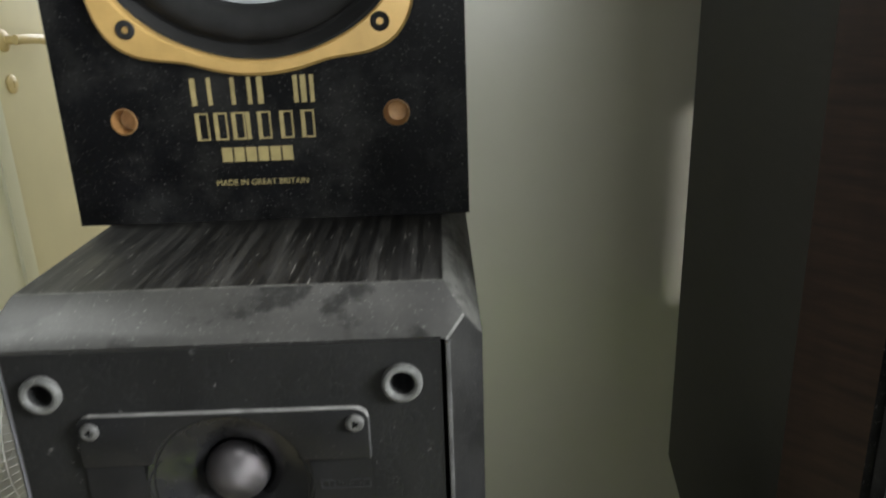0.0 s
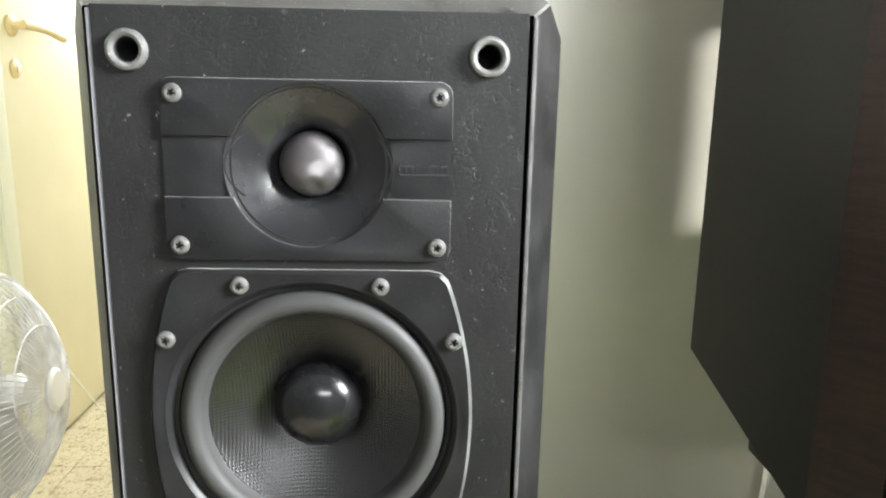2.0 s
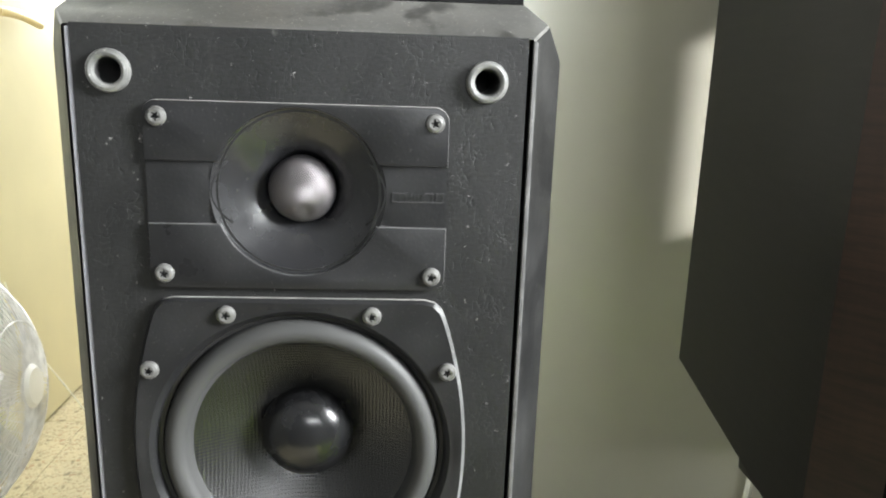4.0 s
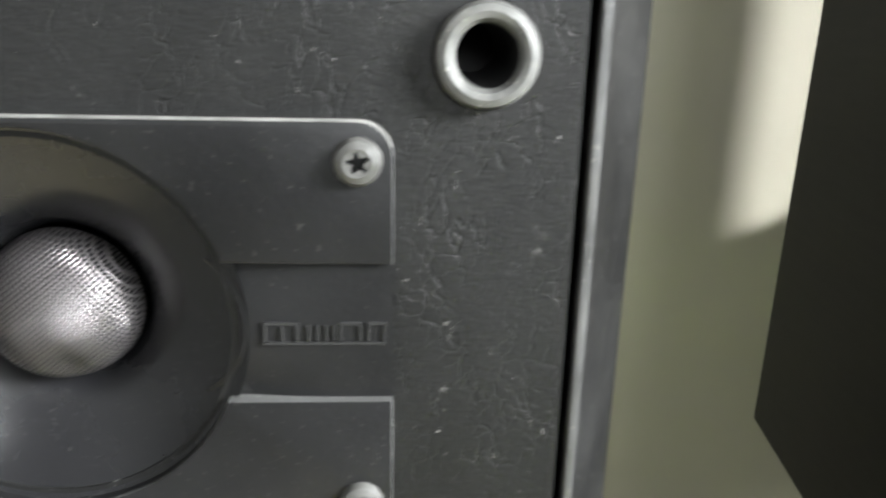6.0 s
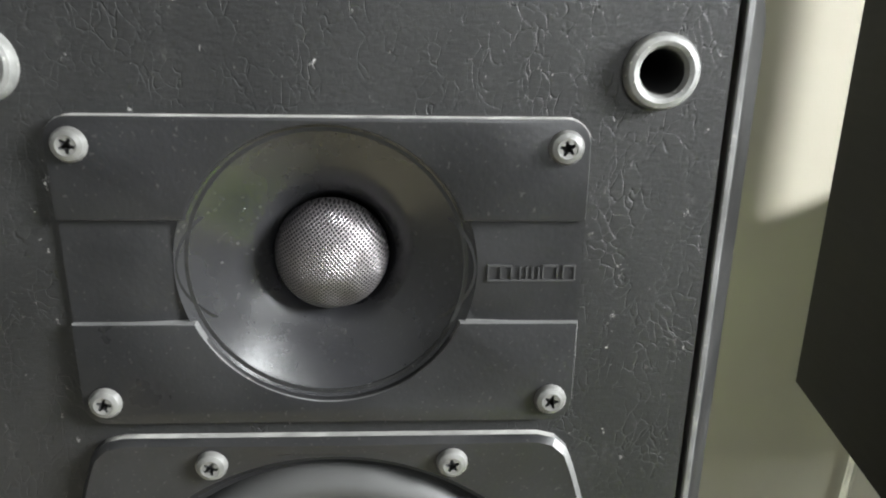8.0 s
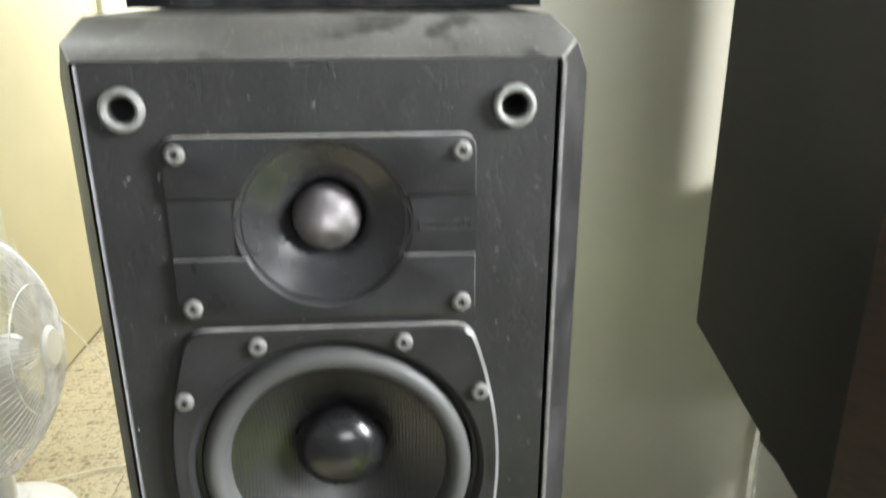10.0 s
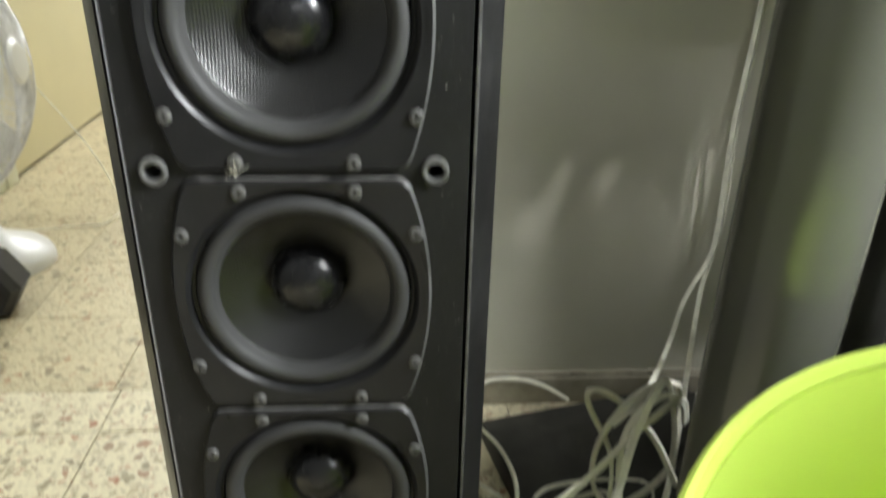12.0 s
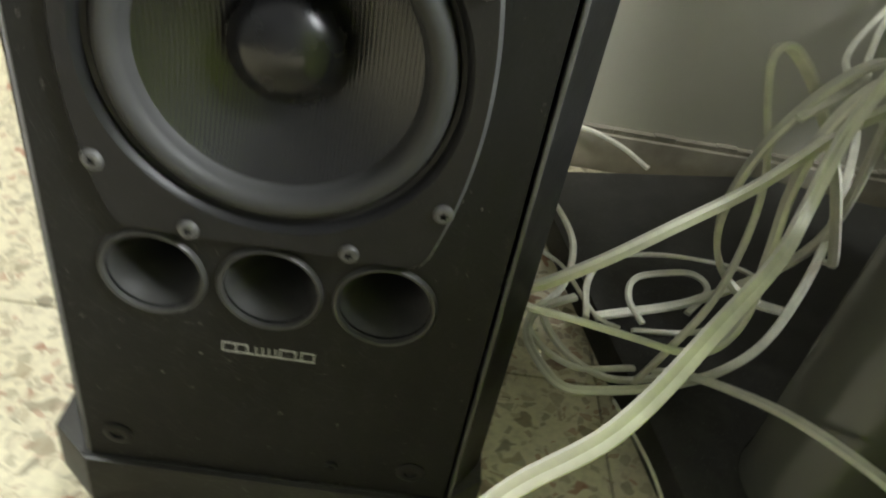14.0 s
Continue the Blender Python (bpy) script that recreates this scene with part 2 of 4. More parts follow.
SILVER = surface("grey_cone", (0.38, 0.39, 0.41), 0.45, vary=0.1, scale=40)
SIDE = veneer("dark_stained_veneer", (0.0095, 0.009, 0.0079), (0.0155, 0.0145, 0.0125), 0.45, 0.2)
WALNUT = veneer("walnut_veneer", (0.010, 0.006, 0.0045), (0.026, 0.0145, 0.009), 0.4)
STEEL = surface("grey_gloss_column", (0.10, 0.10, 0.084), 0.2, vary=0.05, scale=12, relief=0.01, spec=0.55)
BASE = surface("dusty_black_base", (0.032, 0.031, 0.028), 0.42, vary=0.4, scale=18, dust=0.3, spec=0.22)
LIME = surface("lime_plastic", (0.63, 0.77, 0.15), 0.3, vary=0.015, scale=10, relief=0.006)
glow = LIME.node_tree.nodes.new("ShaderNodeBsdfTranslucent")
glow.inputs["Color"].default_value = (0.60, 0.76, 0.12, 1)
blend = LIME.node_tree.nodes.new("ShaderNodeMixShader")
blend.inputs[0].default_value = 0.2
LIME.node_tree.links.new(LIME.node_tree.nodes["Principled BSDF"].outputs[0], blend.inputs[1])
LIME.node_tree.links.new(glow.outputs[0], blend.inputs[2])
LIME.node_tree.links.new(blend.outputs[0], LIME.node_tree.nodes["Material Output"].inputs["Surface"])
CABLE = surface("white_cable", (0.76, 0.745, 0.63), 0.42, vary=0.2, scale=40, grain=300, relief=0.05)
DOOR = surface("cream_door_paint", (0.70, 0.65, 0.45), 0.4, vary=0.05, scale=4, grain=120, relief=0.05)
FRAME = surface("pale_frame_paint", (0.66, 0.66, 0.52), 0.42, vary=0.06, scale=4, grain=120, relief=0.05)
HANDLE = surface("cream_handle", (0.62, 0.50, 0.25), 0.35, vary=0.1, scale=30)
# dark tone chosen for unseen walls, to cut bounce light on the speakers
ROOM = surface("low_bounce_wall", (0.10, 0.10, 0.095), 0.7, vary=0.08, scale=3, grain=200, relief=0.1)
PLASTER = surface("white_plaster", (0.38, 0.37, 0.345), 0.7, vary=0.06, scale=3, grain=200, relief=0.1)
WHITE = surface("white_plastic", (0.72, 0.72, 0.72), 0.3, vary=0.04, scale=12, relief=0.03)
WIRE = surface("white_wire", (0.68, 0.68, 0.70), 0.35, relief=0)
IRON = surface("black_rubber_iron", (0.022, 0.022, 0.024), 0.5, vary=0.3, scale=50, grain=300, relief=0.2)
CHROME = surface("chrome", (0.62, 0.60, 0.55), 0.18, metal=1.0, vary=0.1, scale=30, relief=0.03)
GROUT = surface("floor_grout", (0.27, 0.225, 0.15), 0.8)
SKIRT = surface("skirting_stone", (0.30, 0.275, 0.215), 0.5, vary=0.25, scale=30, dust=0.3)
PAINT = wall_paint()
TERRAZZO = terrazzo("terrazzo_large_chips", 74, 140, (0.76, 0.70, 0.50), (0.33, 0.105, 0.05), 0.9)
TERRAZZO_FINE = terrazzo("terrazzo_fine_chips", 75, 170, (0.60, 0.535, 0.35), (0.36, 0.20, 0.11), 0.9)


# ---- builders ----
def mesh_of(name, bm, *mats, smooth=True):
    bmesh.ops.recalc_face_normals(bm, faces=bm.faces)
    me = bpy.data.meshes.new(name)
    bm.to_mesh(me)
    bm.free()
    for m in mats:
        me.materials.append(m)
    if smooth:
        me.polygons.foreach_set("use_smooth", [True] * len(me.polygons))
        me.set_sharp_from_angle(angle=radians(35))
    return me


def part(name, bm, material, parent, label=""):
    """One mesh under a thing or under a part."""
    mats = material if isinstance(material, tuple) else (material,)
    ob = new(name, mesh_of(name, bm, *mats))
    ob.parent = parent
    if label:
        tagged(ob, label)
    return ob


def thing(name, label, category, at=(0, 0, 0), turn=0, group=""):
    ob = new(name)
    ob.matrix_world = pose(*at, 0, 0, turn)
    return tagged(ob, label, category, group)


def solid(name, bm, material, label, category="", group="", kind=""):
    mats = material if isinstance(material, tuple) else (material,)
    return tagged(new(name, mesh_of(name, bm, *mats)), label, category, group, kind)


def box(bm, a, b, bevel=0.0, segments=2):
    lo, hi = Vector(a), Vector(b)
    r = bmesh.ops.create_cube(bm, size=1, matrix=Matrix.Translation((lo + hi) / 2) @ Matrix.Diagonal((*(hi - lo), 1)))
    if bevel:
        edges = list({e for v in r["verts"] for e in v.link_edges})
        bmesh.ops.bevel(bm, geom=edges, offset=bevel, segments=segments, affect="EDGES", profile=0.6)


def lathe(bm, profile, centre=(0, 0, 0), n=48, axis="y"):
    """Turns (radius, along) pairs about an axis through centre."""
    c = Vector(centre)
    rings = []
    for r, h in profile:
        if r < 1e-6:
            p = {"y": (0, h, 0), "z": (0, 0, h), "x": (h, 0, 0)}[axis]
            rings.append([bm.verts.new(c + Vector(p))])
            continue
        ring = []
        for i in range(n):
            a = 2 * math.pi * i / n
            u, w = r * math.cos(a), r * math.sin(a)
            p = {"y": (u, h, w), "z": (u, w, h), "x": (h, u, w)}[axis]
            ring.append(bm.verts.new(c + Vector(p)))
        rings.append(ring)
    for a, b in zip(rings, rings[1:]):
        for i in range(n):
            j = (i + 1) % n
            q = [a[i % len(a)], a[j % len(a)], b[j % len(b)], b[i % len(b)]]
            q = list(dict.fromkeys(q))
            if len(q) > 2:
                bm.faces.new(q)
    return rings


def prism(bm, outline, y0, y1, bevel=0.0, axis="y"):
    """An outline (x, z) drawn from y0 (front) to y1; or (x, y) from z0 to z1."""
    if axis == "y":
        v = [bm.verts.new((x, y1, z)) for x, z in outline]
    else:
        v = [bm.verts.new((x, z, y1)) for x, z in outline]
    f = bm.faces.new(v)
    back = [bm.verts.new(p.co + Vector((0, y0 - y1, 0) if axis == "y" else (0, 0, y0 - y1))) for p in v]
    g = bm.faces.new(list(reversed(back)))
    n = len(v)
    for i in range(n):
        bm.faces.new((v[i], back[i], back[(i + 1) % n], v[(i + 1) % n]))
    bmesh.ops.recalc_face_normals(bm, faces=bm.faces)
    if bevel:
        rim = list(g.edges)
        bmesh.ops.bevel(bm, geom=rim, offset=bevel, segments=2, affect="EDGES", profile=0.6)


def curve_through(points, steps=8):
    """A smooth line through the points (Catmull-Rom)."""
    p = [Vector(q) for q in points]
    p = [2 * p[0] - p[1], *p, 2 * p[-1] - p[-2]]
    out = []
    for a, b, c, d in zip(p, p[1:], p[2:], p[3:]):
        for k in range(steps):
            t = k / steps
            out.append(0.5 * ((2 * b) + (c - a) * t + (2 * a - 5 * b + 4 * c - d) * t * t + (3 * b - a - 3 * c + d) * t ** 3))
    out.append(p[-2])
    return out


def sweep(bm, line, shape, twist=0.0):
    """Draws a closed cross-section along a line."""
    rings, up = [], Vector((0.2, 0.3, 0.93))
    n = len(line)
    for i, c in enumerate(line):
        ahead = (line[min(i + 1, n - 1)] - line[max(i - 1, 0)]).normalized()
        side = ahead.cross(up).normalized()
        up = side.cross(ahead).normalized()
        a = twist * i / n
        s, u = side * math.cos(a) + up * math.sin(a), up * math.cos(a) - side * math.sin(a)
        rings.append([bm.verts.new(c + s * x + u * y) for x, y in shape])
    k = len(shape)
    for a, b in zip(rings, rings[1:]):
        for i in range(k):
            bm.faces.new((a[i], a[(i + 1) % k], b[(i + 1) % k], b[i]))
    bm.faces.new(rings[0])
    bm.faces.new(list(reversed(rings[-1])))


def round_shape(r, n=8):
    return [(r * math.cos(2 * math.pi * i / n), r * math.sin(2 * math.pi * i / n)) for i in range(n)]


def ribbon_shape(w, h):
    return [(w, 0), (w * 0.8, h), (w * 0.4, h * 1.05), (0, h * 0.78), (-w * 0.4, h * 1.05), (-w * 0.8, h),
            (-w, 0), (-w * 0.8, -h), (-w * 0.4, -h * 1.05), (0, -h * 0.78), (w * 0.4, -h * 1.05), (w * 0.8, -h)]


def pierced(bm, rows, y, depth):
    """A panel in the plane y, made of rows (z0, z1, [(x0, x1, hole or None), ...]); a hole is (x, z, radius) and goes back by depth."""
    for z0, z1, cells in rows:
        for x0, x1, hole in cells:
            if hole is None:
                bm.faces.new([bm.verts.new((x, y, z)) for x, z in ((x0, z0), (x1, z0), (x1, z1), (x0, z1))])
                continue
            cx, cz, r = hole
            angles = sorted({2 * math.pi * i / 64 for i in range(64)} | {math.atan2(z - cz, x - cx) % (2 * math.pi) for x in (x0, x1) for z in (z0, z1)})
            rim, inner, deep = [], [], []
            for a in angles:
                ca, sa = math.cos(a), math.sin(a)
                reach = []
                if abs(ca) > 1e-9:
                    reach.append(((x1 if ca > 0 else x0) - cx) / ca)
                if abs(sa) > 1e-9:
                    reach.append(((z1 if sa > 0 else z0) - cz) / sa)
                d = min(reach)
                rim.append(bm.verts.new((cx + d * ca, y, cz + d * sa)))
                inner.append(bm.verts.new((cx + r * ca, y, cz + r * sa)))
                deep.append(bm.verts.new((cx + r * ca, y + depth, cz + r * sa)))
            n = len(angles)
            for i in range(n):
                j = (i + 1) % n
                bm.faces.new((rim[i], rim[j], inner[j], inner[i]))
                bm.faces.new((inner[i], inner[j], deep[j], deep[i]))
    bmesh.ops.remove_doubles(bm, verts=bm.verts, dist=1e-6)


def screw_mesh(r=0.0042):
    bm = bmesh.new()
    lathe(bm, [(r, 0.001), (r, -0.0012), (r * 0.86, -0.0022), (r * 0.58, -0.0027), (r * 0.5, -0.0026)], n=20)
    # drive recess coloured black for the shade inside it
    star = [[bm.verts.new((k * math.cos(t), depth, k * math.sin(t))) for k, t in
             [(r * (0.5 if ring == 0 else 0.46 if i % 4 in (0, 1) else 0.26), 2 * math.pi * i / 20) for i in range(20)]]
            for ring, depth in ((0, -0.0026), (1, -0.00255), (2, -0.0006))]
    for i in range(20):
        j = (i + 1) % 20
        bm.faces.new((star[0][i], star[0][j], star[1][j], star[1][i]))
        bm.faces.new((star[1][i], star[1][j], star[2][j], star[2][i])).material_index = 1
    bm.faces.new(star[2]).material_index = 1
    return mesh_of("screw", bm, SCREW, VOID)


SCREW_MESH = screw_mesh()


def add_screw(parent, x, y, z):
    ob = new("screw", SCREW_MESH)
    ob.parent = parent
    ob.matrix_basis = pose(x, y, z, 0, random.uniform(0, 360), 0)
    return ob


# ---- the room ----
def wall(name, boxes, material, label):
    bm = bmesh.new()
    for a, b in boxes:
        box(bm, a, b)
    return solid(name, bm, material, label, "wall", kind="structure")


bm = bmesh.new()
box(bm, (-0.95, -2.4, -0.06), (1.45, 2.9, -0.004))
floor = solid("floor", bm, GROUT, "worn cream terrazzo tile floor with dark joints", "floor", kind="structure")
bm = bmesh.new()
box(bm, (-0.95, -2.4, 2.6), (1.45, 2.9, 2.7))
solid("ceiling", bm, PLASTER, "plain white plaster ceiling", "ceiling", kind="structure")
wall("wall_west", [((-0.94, 0.5, 0), (-0.84, 1.28, 2.6)), ((-0.94, 2.16, 0), (-0.84, 2.9, 2.6)), ((-0.94, 1.28, 2.1), (-0.84, 2.16, 2.6))],
     FRAME, "pale cream painted wall beside the door")
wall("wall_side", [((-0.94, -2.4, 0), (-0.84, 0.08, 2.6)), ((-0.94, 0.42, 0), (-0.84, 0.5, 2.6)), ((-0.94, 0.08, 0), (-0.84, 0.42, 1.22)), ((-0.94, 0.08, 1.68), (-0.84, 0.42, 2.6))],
     ROOM, "plain dark wall with an opening added for light")
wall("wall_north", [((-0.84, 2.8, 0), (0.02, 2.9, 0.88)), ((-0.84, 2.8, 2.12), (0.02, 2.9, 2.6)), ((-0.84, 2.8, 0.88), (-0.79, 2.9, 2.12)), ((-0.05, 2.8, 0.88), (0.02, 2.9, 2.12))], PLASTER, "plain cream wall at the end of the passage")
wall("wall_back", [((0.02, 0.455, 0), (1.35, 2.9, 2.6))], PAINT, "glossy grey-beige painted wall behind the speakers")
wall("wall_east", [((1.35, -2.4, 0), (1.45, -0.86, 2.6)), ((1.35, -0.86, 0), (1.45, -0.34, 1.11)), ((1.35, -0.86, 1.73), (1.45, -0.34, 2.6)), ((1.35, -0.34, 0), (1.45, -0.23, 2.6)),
                   ((1.35, -0.23, 0), (1.45, -0.07, 0.78)), ((1.35, -0.23, 1.30), (1.45, -0.07, 2.6)), ((1.35, -0.07, 0), (1.45, 0.455, 2.6))], ROOM, "plain unseen wall with openings for the added daylight")


def spot_line(x, z):
    """Where the added spot's ray to the back wall at (x, z) crosses the unseen masking wall."""
    f = (2.53 - 0.675) / (2.53 - x)
    return -0.845 + f * 1.30, 1.60 - f * (1.60 - z)


def light_mask_wall():
    """An unseen short wall beyond the stand, added to block the key; its tall slit and ragged low gap shape the spot's
    patches.
    """
    def panel(bm, corners):
        v = [bm.verts.new((0.665, y, z)) for y, z in corners]
        w = [bm.verts.new((0.685, y, z)) for y, z in corners]
        bm.faces.new(v)
        bm.faces.new(list(reversed(w)))
        for k in range(len(v)):
            m = (k + 1) % len(v)
            bm.faces.new((v[k], w[k], w[m], v[m]))
    bm = bmesh.new()
    (a0, b0), (a1, b1) = spot_line(0.334, 0.735), spot_line(0.47, 0.93)
    for y0, y1, z0, z1 in ((-0.06, 0.455, 1.05, 2.6), (-0.06, a0, b0, 1.05), (a1, 0.455, 0.62, 1.05), (-0.06, a1, 0.62, b0), (-0.06, 0.14, 0.0, 0.62), (0.14, 0.455, 0.0, 0.30), (0.315, 0.455, 0.30, 0.62)):
        panel(bm, ((y0, z0), (y1, z0), (y1, z1), (y0, z1)))
    # teeth and bars along the low gap that cut the zigzag light patch
    teeth = (0.12, 0.20, 0.222, 0.262, 0.278, 0.292, 0.318, 0.332, 0.35, 0.385, 0.402, 0.43, 0.47, 0.52)
    low = (0.262, 0.255, 0.235, 0.225, 0.275, 0.235, 0.250, 0.330, 0.262, 0.255, 0.275, 0.262, 0.235, 0.24)
    for k in range(13):
        p, q = (teeth[k], low[k]), (teeth[k + 1], low[k + 1])
        panel(bm, (spot_line(p[0], 0.02), spot_line(q[0], 0.02), spot_line(*q), spot_line(*p)))
        panel(bm, (spot_line(p[0], 0.40 - 0.02 * (k % 3)), spot_line(q[0], 0.41 - 0.03 * (k % 2)), spot_line(q[0], 0.60), spot_line(p[0], 0.60)))
    for x0, z0, x1, z1, w in ((0.315, 0.42, 0.262, 0.22, 0.010), (0.330, 0.42, 0.352, 0.22, 0.008), (0.27, 0.42, 0.235, 0.30, 0.007), (0.40, 0.42, 0.41, 0.24, 0.009), (0.355, 0.44, 0.372, 0.33, 0.016), (0.215, 0.42, 0.19, 0.24, 0.016), (0.285, 0.40, 0.30, 0.24, 0.006), (0.392, 0.42, 0.362, 0.24, 0.007), (0.345, 0.42, 0.378, 0.24, 0.005)):
        panel(bm, (spot_line(x0 - w, z0), spot_line(x0 + w, z0), spot_line(x1 + w * 0.6, z1), spot_line(x1 - w * 0.6, z1)))
    return solid("wall_light_mask", bm, ROOM, "unseen short wall added to shape the light on the back wall", "wall", kind="structure")


light_mask_wall()
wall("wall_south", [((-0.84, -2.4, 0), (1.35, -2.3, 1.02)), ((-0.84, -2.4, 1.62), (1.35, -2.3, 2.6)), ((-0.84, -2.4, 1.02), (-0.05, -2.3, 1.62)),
                    ((1.05, -2.4, 1.02), (1.35, -2.3, 1.62))], ROOM, "plain unseen dark wall with an opening for the added daylight")


# unseen blockers added to keep light off the lower tower and coiled cables
wall("wall_low_blockers", [((-0.84, -1.26, 0), (1.35, -1.18, 1.08)), ((0.72, -0.42, 0), (0.75, -0.25, 0.94)), ((0.72, -0.25, 0), (0.75, -0.06, 0.74))], ROOM, "unseen low walls added to shade the lower tower and cables")


def skirting(a, b):
    bm = bmesh.new()
    box(bm, a, b, 0.002)
    return solid("baseboard", bm, SKIRT, "worn grey-beige stone skirting with a cracked top joint", "baseboard", kind="structure")


skirting((0.02, 0.443, 0), (1.35, 0.455, 0.042))
bm = bmesh.new()
for i in range(60):
    x = 0.03 + i * 0.022
    h = 0.0045 + 0.003 * noise.noise((x * 40, 0, 0))
    box(bm, (x, 0.4475, 0.0415), (x + 0.0215, 0.457, 0.0425 + h))
solid("trim", bm, SKIRT, "rough mortar edge along the top of the skirting", "trim", kind="structure")

# door in the west wall
door = thing("door_1", "closed cream painted door with a cream lever handle", "door", (-0.86, 1.72, 0))
door["kind"] = "structure"
bm = bmesh.new()
box(bm, (-0.02, -0.385, 0.008), (0.014, 0.385, 2.04), 0.003)
leaf = part("door_leaf", bm, DOOR, door)
bm = bmesh.new()
for a, b in (((-0.02, -0.44, 0), (0.028, -0.39, 2.1)), ((-0.02, 0.39, 0), (0.028, 0.44, 2.1)), ((-0.02, -0.39, 2.045), (0.028, 0.39, 2.1))):
    box(bm, a, b, 0.004)
part("door_frame", bm, FRAME, door)
bm = bmesh.new()
lathe(bm, [(0, 0.014), (0.024, 0.014), (0.024, 0.019), (0.018, 0.023), (0.009, 0.025), (0.009, 0.05), (0, 0.05)], (0, -0.315, 1.005), 28, "x")
sweep(bm, curve_through([(0.048, -0.325, 1.006), (0.052, -0.29, 1.006), (0.05, -0.22, 1.002), (0.048, -0.16, 0.992), (0.046, -0.13, 0.988)], 5),
      [(0.008 * math.cos(a), 0.011 * math.sin(a)) for a in [k * math.pi / 5 for k in range(10)]])
part("handle", bm, HANDLE, leaf, "cream lever handle")
bm = bmesh.new()
lathe(bm, [(0, 0.014), (0.021, 0.014), (0.021, 0.018), (0.016, 0.021), (0, 0.021)], (0, -0.315, 0.912), 28, "x")
box(bm, (0.02, -0.317, 0.904), (0.0225, -0.313, 0.918))
part("keyhole_plate", bm, HANDLE, leaf)


def window(name, opening, axis, label):
    (a0, z0), (a1, z1) = opening
    w = tagged(new(name), label, "window", kind="structure")

    def bar(u0, u1, v0, v1):
        bm = bmesh.new()
        if axis == "x":
            box(bm, (1.385, u0, v0), (1.425, u1, v1), 0.004)
        else:
            box(bm, (u0, axis - 0.02, v0), (u1, axis + 0.02, v1), 0.004)
        return bm
    mid = (a0 + a1) / 2
    for nm, u0, u1, v0, v1 in (("window_frame", a0, a1, z0, z0 + 0.05), ("window_frame", a0, a1, z1 - 0.05, z1), ("window_frame", a0, a0 + 0.05, z0 + 0.05, z1 - 0.05),
                               ("window_frame", a1 - 0.05, a1, z0 + 0.05, z1 - 0.05), ("mullion", mid - 0.025, mid + 0.025, z0 + 0.05, z1 - 0.05)):
        part(nm, bar(u0, u1, v0, v1), WHITE, w)
    return w


# unseen frames, added around the lamps in the east, south and north walls
window("window_1", ((-0.86, 1.11), (-0.34, 1.73)), "x", "unseen white framed window added around the daylight lamp")
window("window_2", ((-0.05, 1.02), (1.05, 1.62)), -2.355, "unseen white framed window added around the daylight lamp")
window("window_3", ((-0.79, 0.88), (-0.05, 2.12)), 2.855, "unseen white framed passage window added around the daylight lamp")


# ---- tower loudspeaker ----
ZT, ZW, PITCH = 0.8585, 0.738, 0.1562
tower = thing("tower_loudspeaker", "tall dusty black tower loudspeaker with four woofers, on tiles", "loudspeaker")

bm = bmesh.new()
for s, f, w in ((-1, 0.0948, 0.1085), (1, 0.0985, 0.1145)):
    for p in (((f + w) / 2, 0.0145, 0.9315), (f, 0.003, 0.035), (f, 0.003, 0.925), (w, 0.026, 0.035), (w, 0.026, 0.917), (0.098, 0.031, 0.941),
              (0.098, 0.318, 0.941), (w, 0.33, 0.035), (w, 0.33, 0.917)):
        bm.verts.new((s * p[0], p[1], p[2]))
bmesh.ops.convex_hull(bm, input=bm.verts)
bmesh.ops.dissolve_limit(bm, angle_limit=radians(1), verts=bm.verts, edges=bm.edges)
bmesh.ops.recalc_face_normals(bm, faces=bm.faces)
bmesh.ops.delete(bm, geom=[f for f in bm.faces if f.normal.y < -0.99], context="FACES_ONLY")
bmesh.ops.bevel(bm, geom=[e for e in bm.edges if len(e.link_faces) == 2], offset=0.0008, segments=1, affect="EDGES")
# tone goes by facing: streaky top, grey front chamfer, paler other chamfers
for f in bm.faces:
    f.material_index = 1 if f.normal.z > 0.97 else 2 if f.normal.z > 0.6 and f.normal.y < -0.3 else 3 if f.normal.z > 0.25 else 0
part("cabinet", bm, (CABINET, DUSTY, BEVEL, PALE_CHAMFER), tower, "black cabinet with chamfered dusty top")

HW, HL = 0.0954, 0.0906
bm = bmesh.new()
full = [(-HL, HW, None)]
gx0, gx1, gz = -0.0757, 0.0785, 0.907
pierced(bm, [
    (0.8965, 0.9255, [(-HL, -0.062, (gx0, gz, 0.0062)), (-0.062, 0.064, None), (0.064, HW, (gx1, gz, 0.0062))]),
    (0.8150, 0.8965, [(-HL, HW, (0, ZT, 0.034))]),
    (0.6599, 0.8150, [(-HL, HW, (0, ZW, 0.066))]),
    (0.5150, 0.6599, [(-HL, HW, (0, ZW - PITCH, 0.066))]),
    (0.4920, 0.5150, [(-HL, -0.065, (-0.0765, 0.5036, 0.0056)), (-0.065, 0.065, None), (0.065, HW, (0.0765, 0.5036, 0.0056))]),
    (0.3475, 0.4920, [(-HL, HW, (0, ZW - 2 * PITCH, 0.066))]),
    (0.1920, 0.3475, [(-HL, HW, (0, ZW - 3 * PITCH, 0.066))]),
    (0.1400, 0.1920, [(-HL, -0.0245, (-0.049, 0.168, 0.0195)), (-0.0245, 0.0245, (0, 0.168, 0.0195)), (0.0245, HW, (0.049, 0.168, 0.0195))]),
    (0.0370, 0.1400, full)], 0.0, 0.012)
rim = [e for e in bm.edges if e.is_boundary and all(abs(v.co.y) < 1e-6 for v in e.verts)]
ext = bmesh.ops.extrude_edge_only(bm, edges=rim)
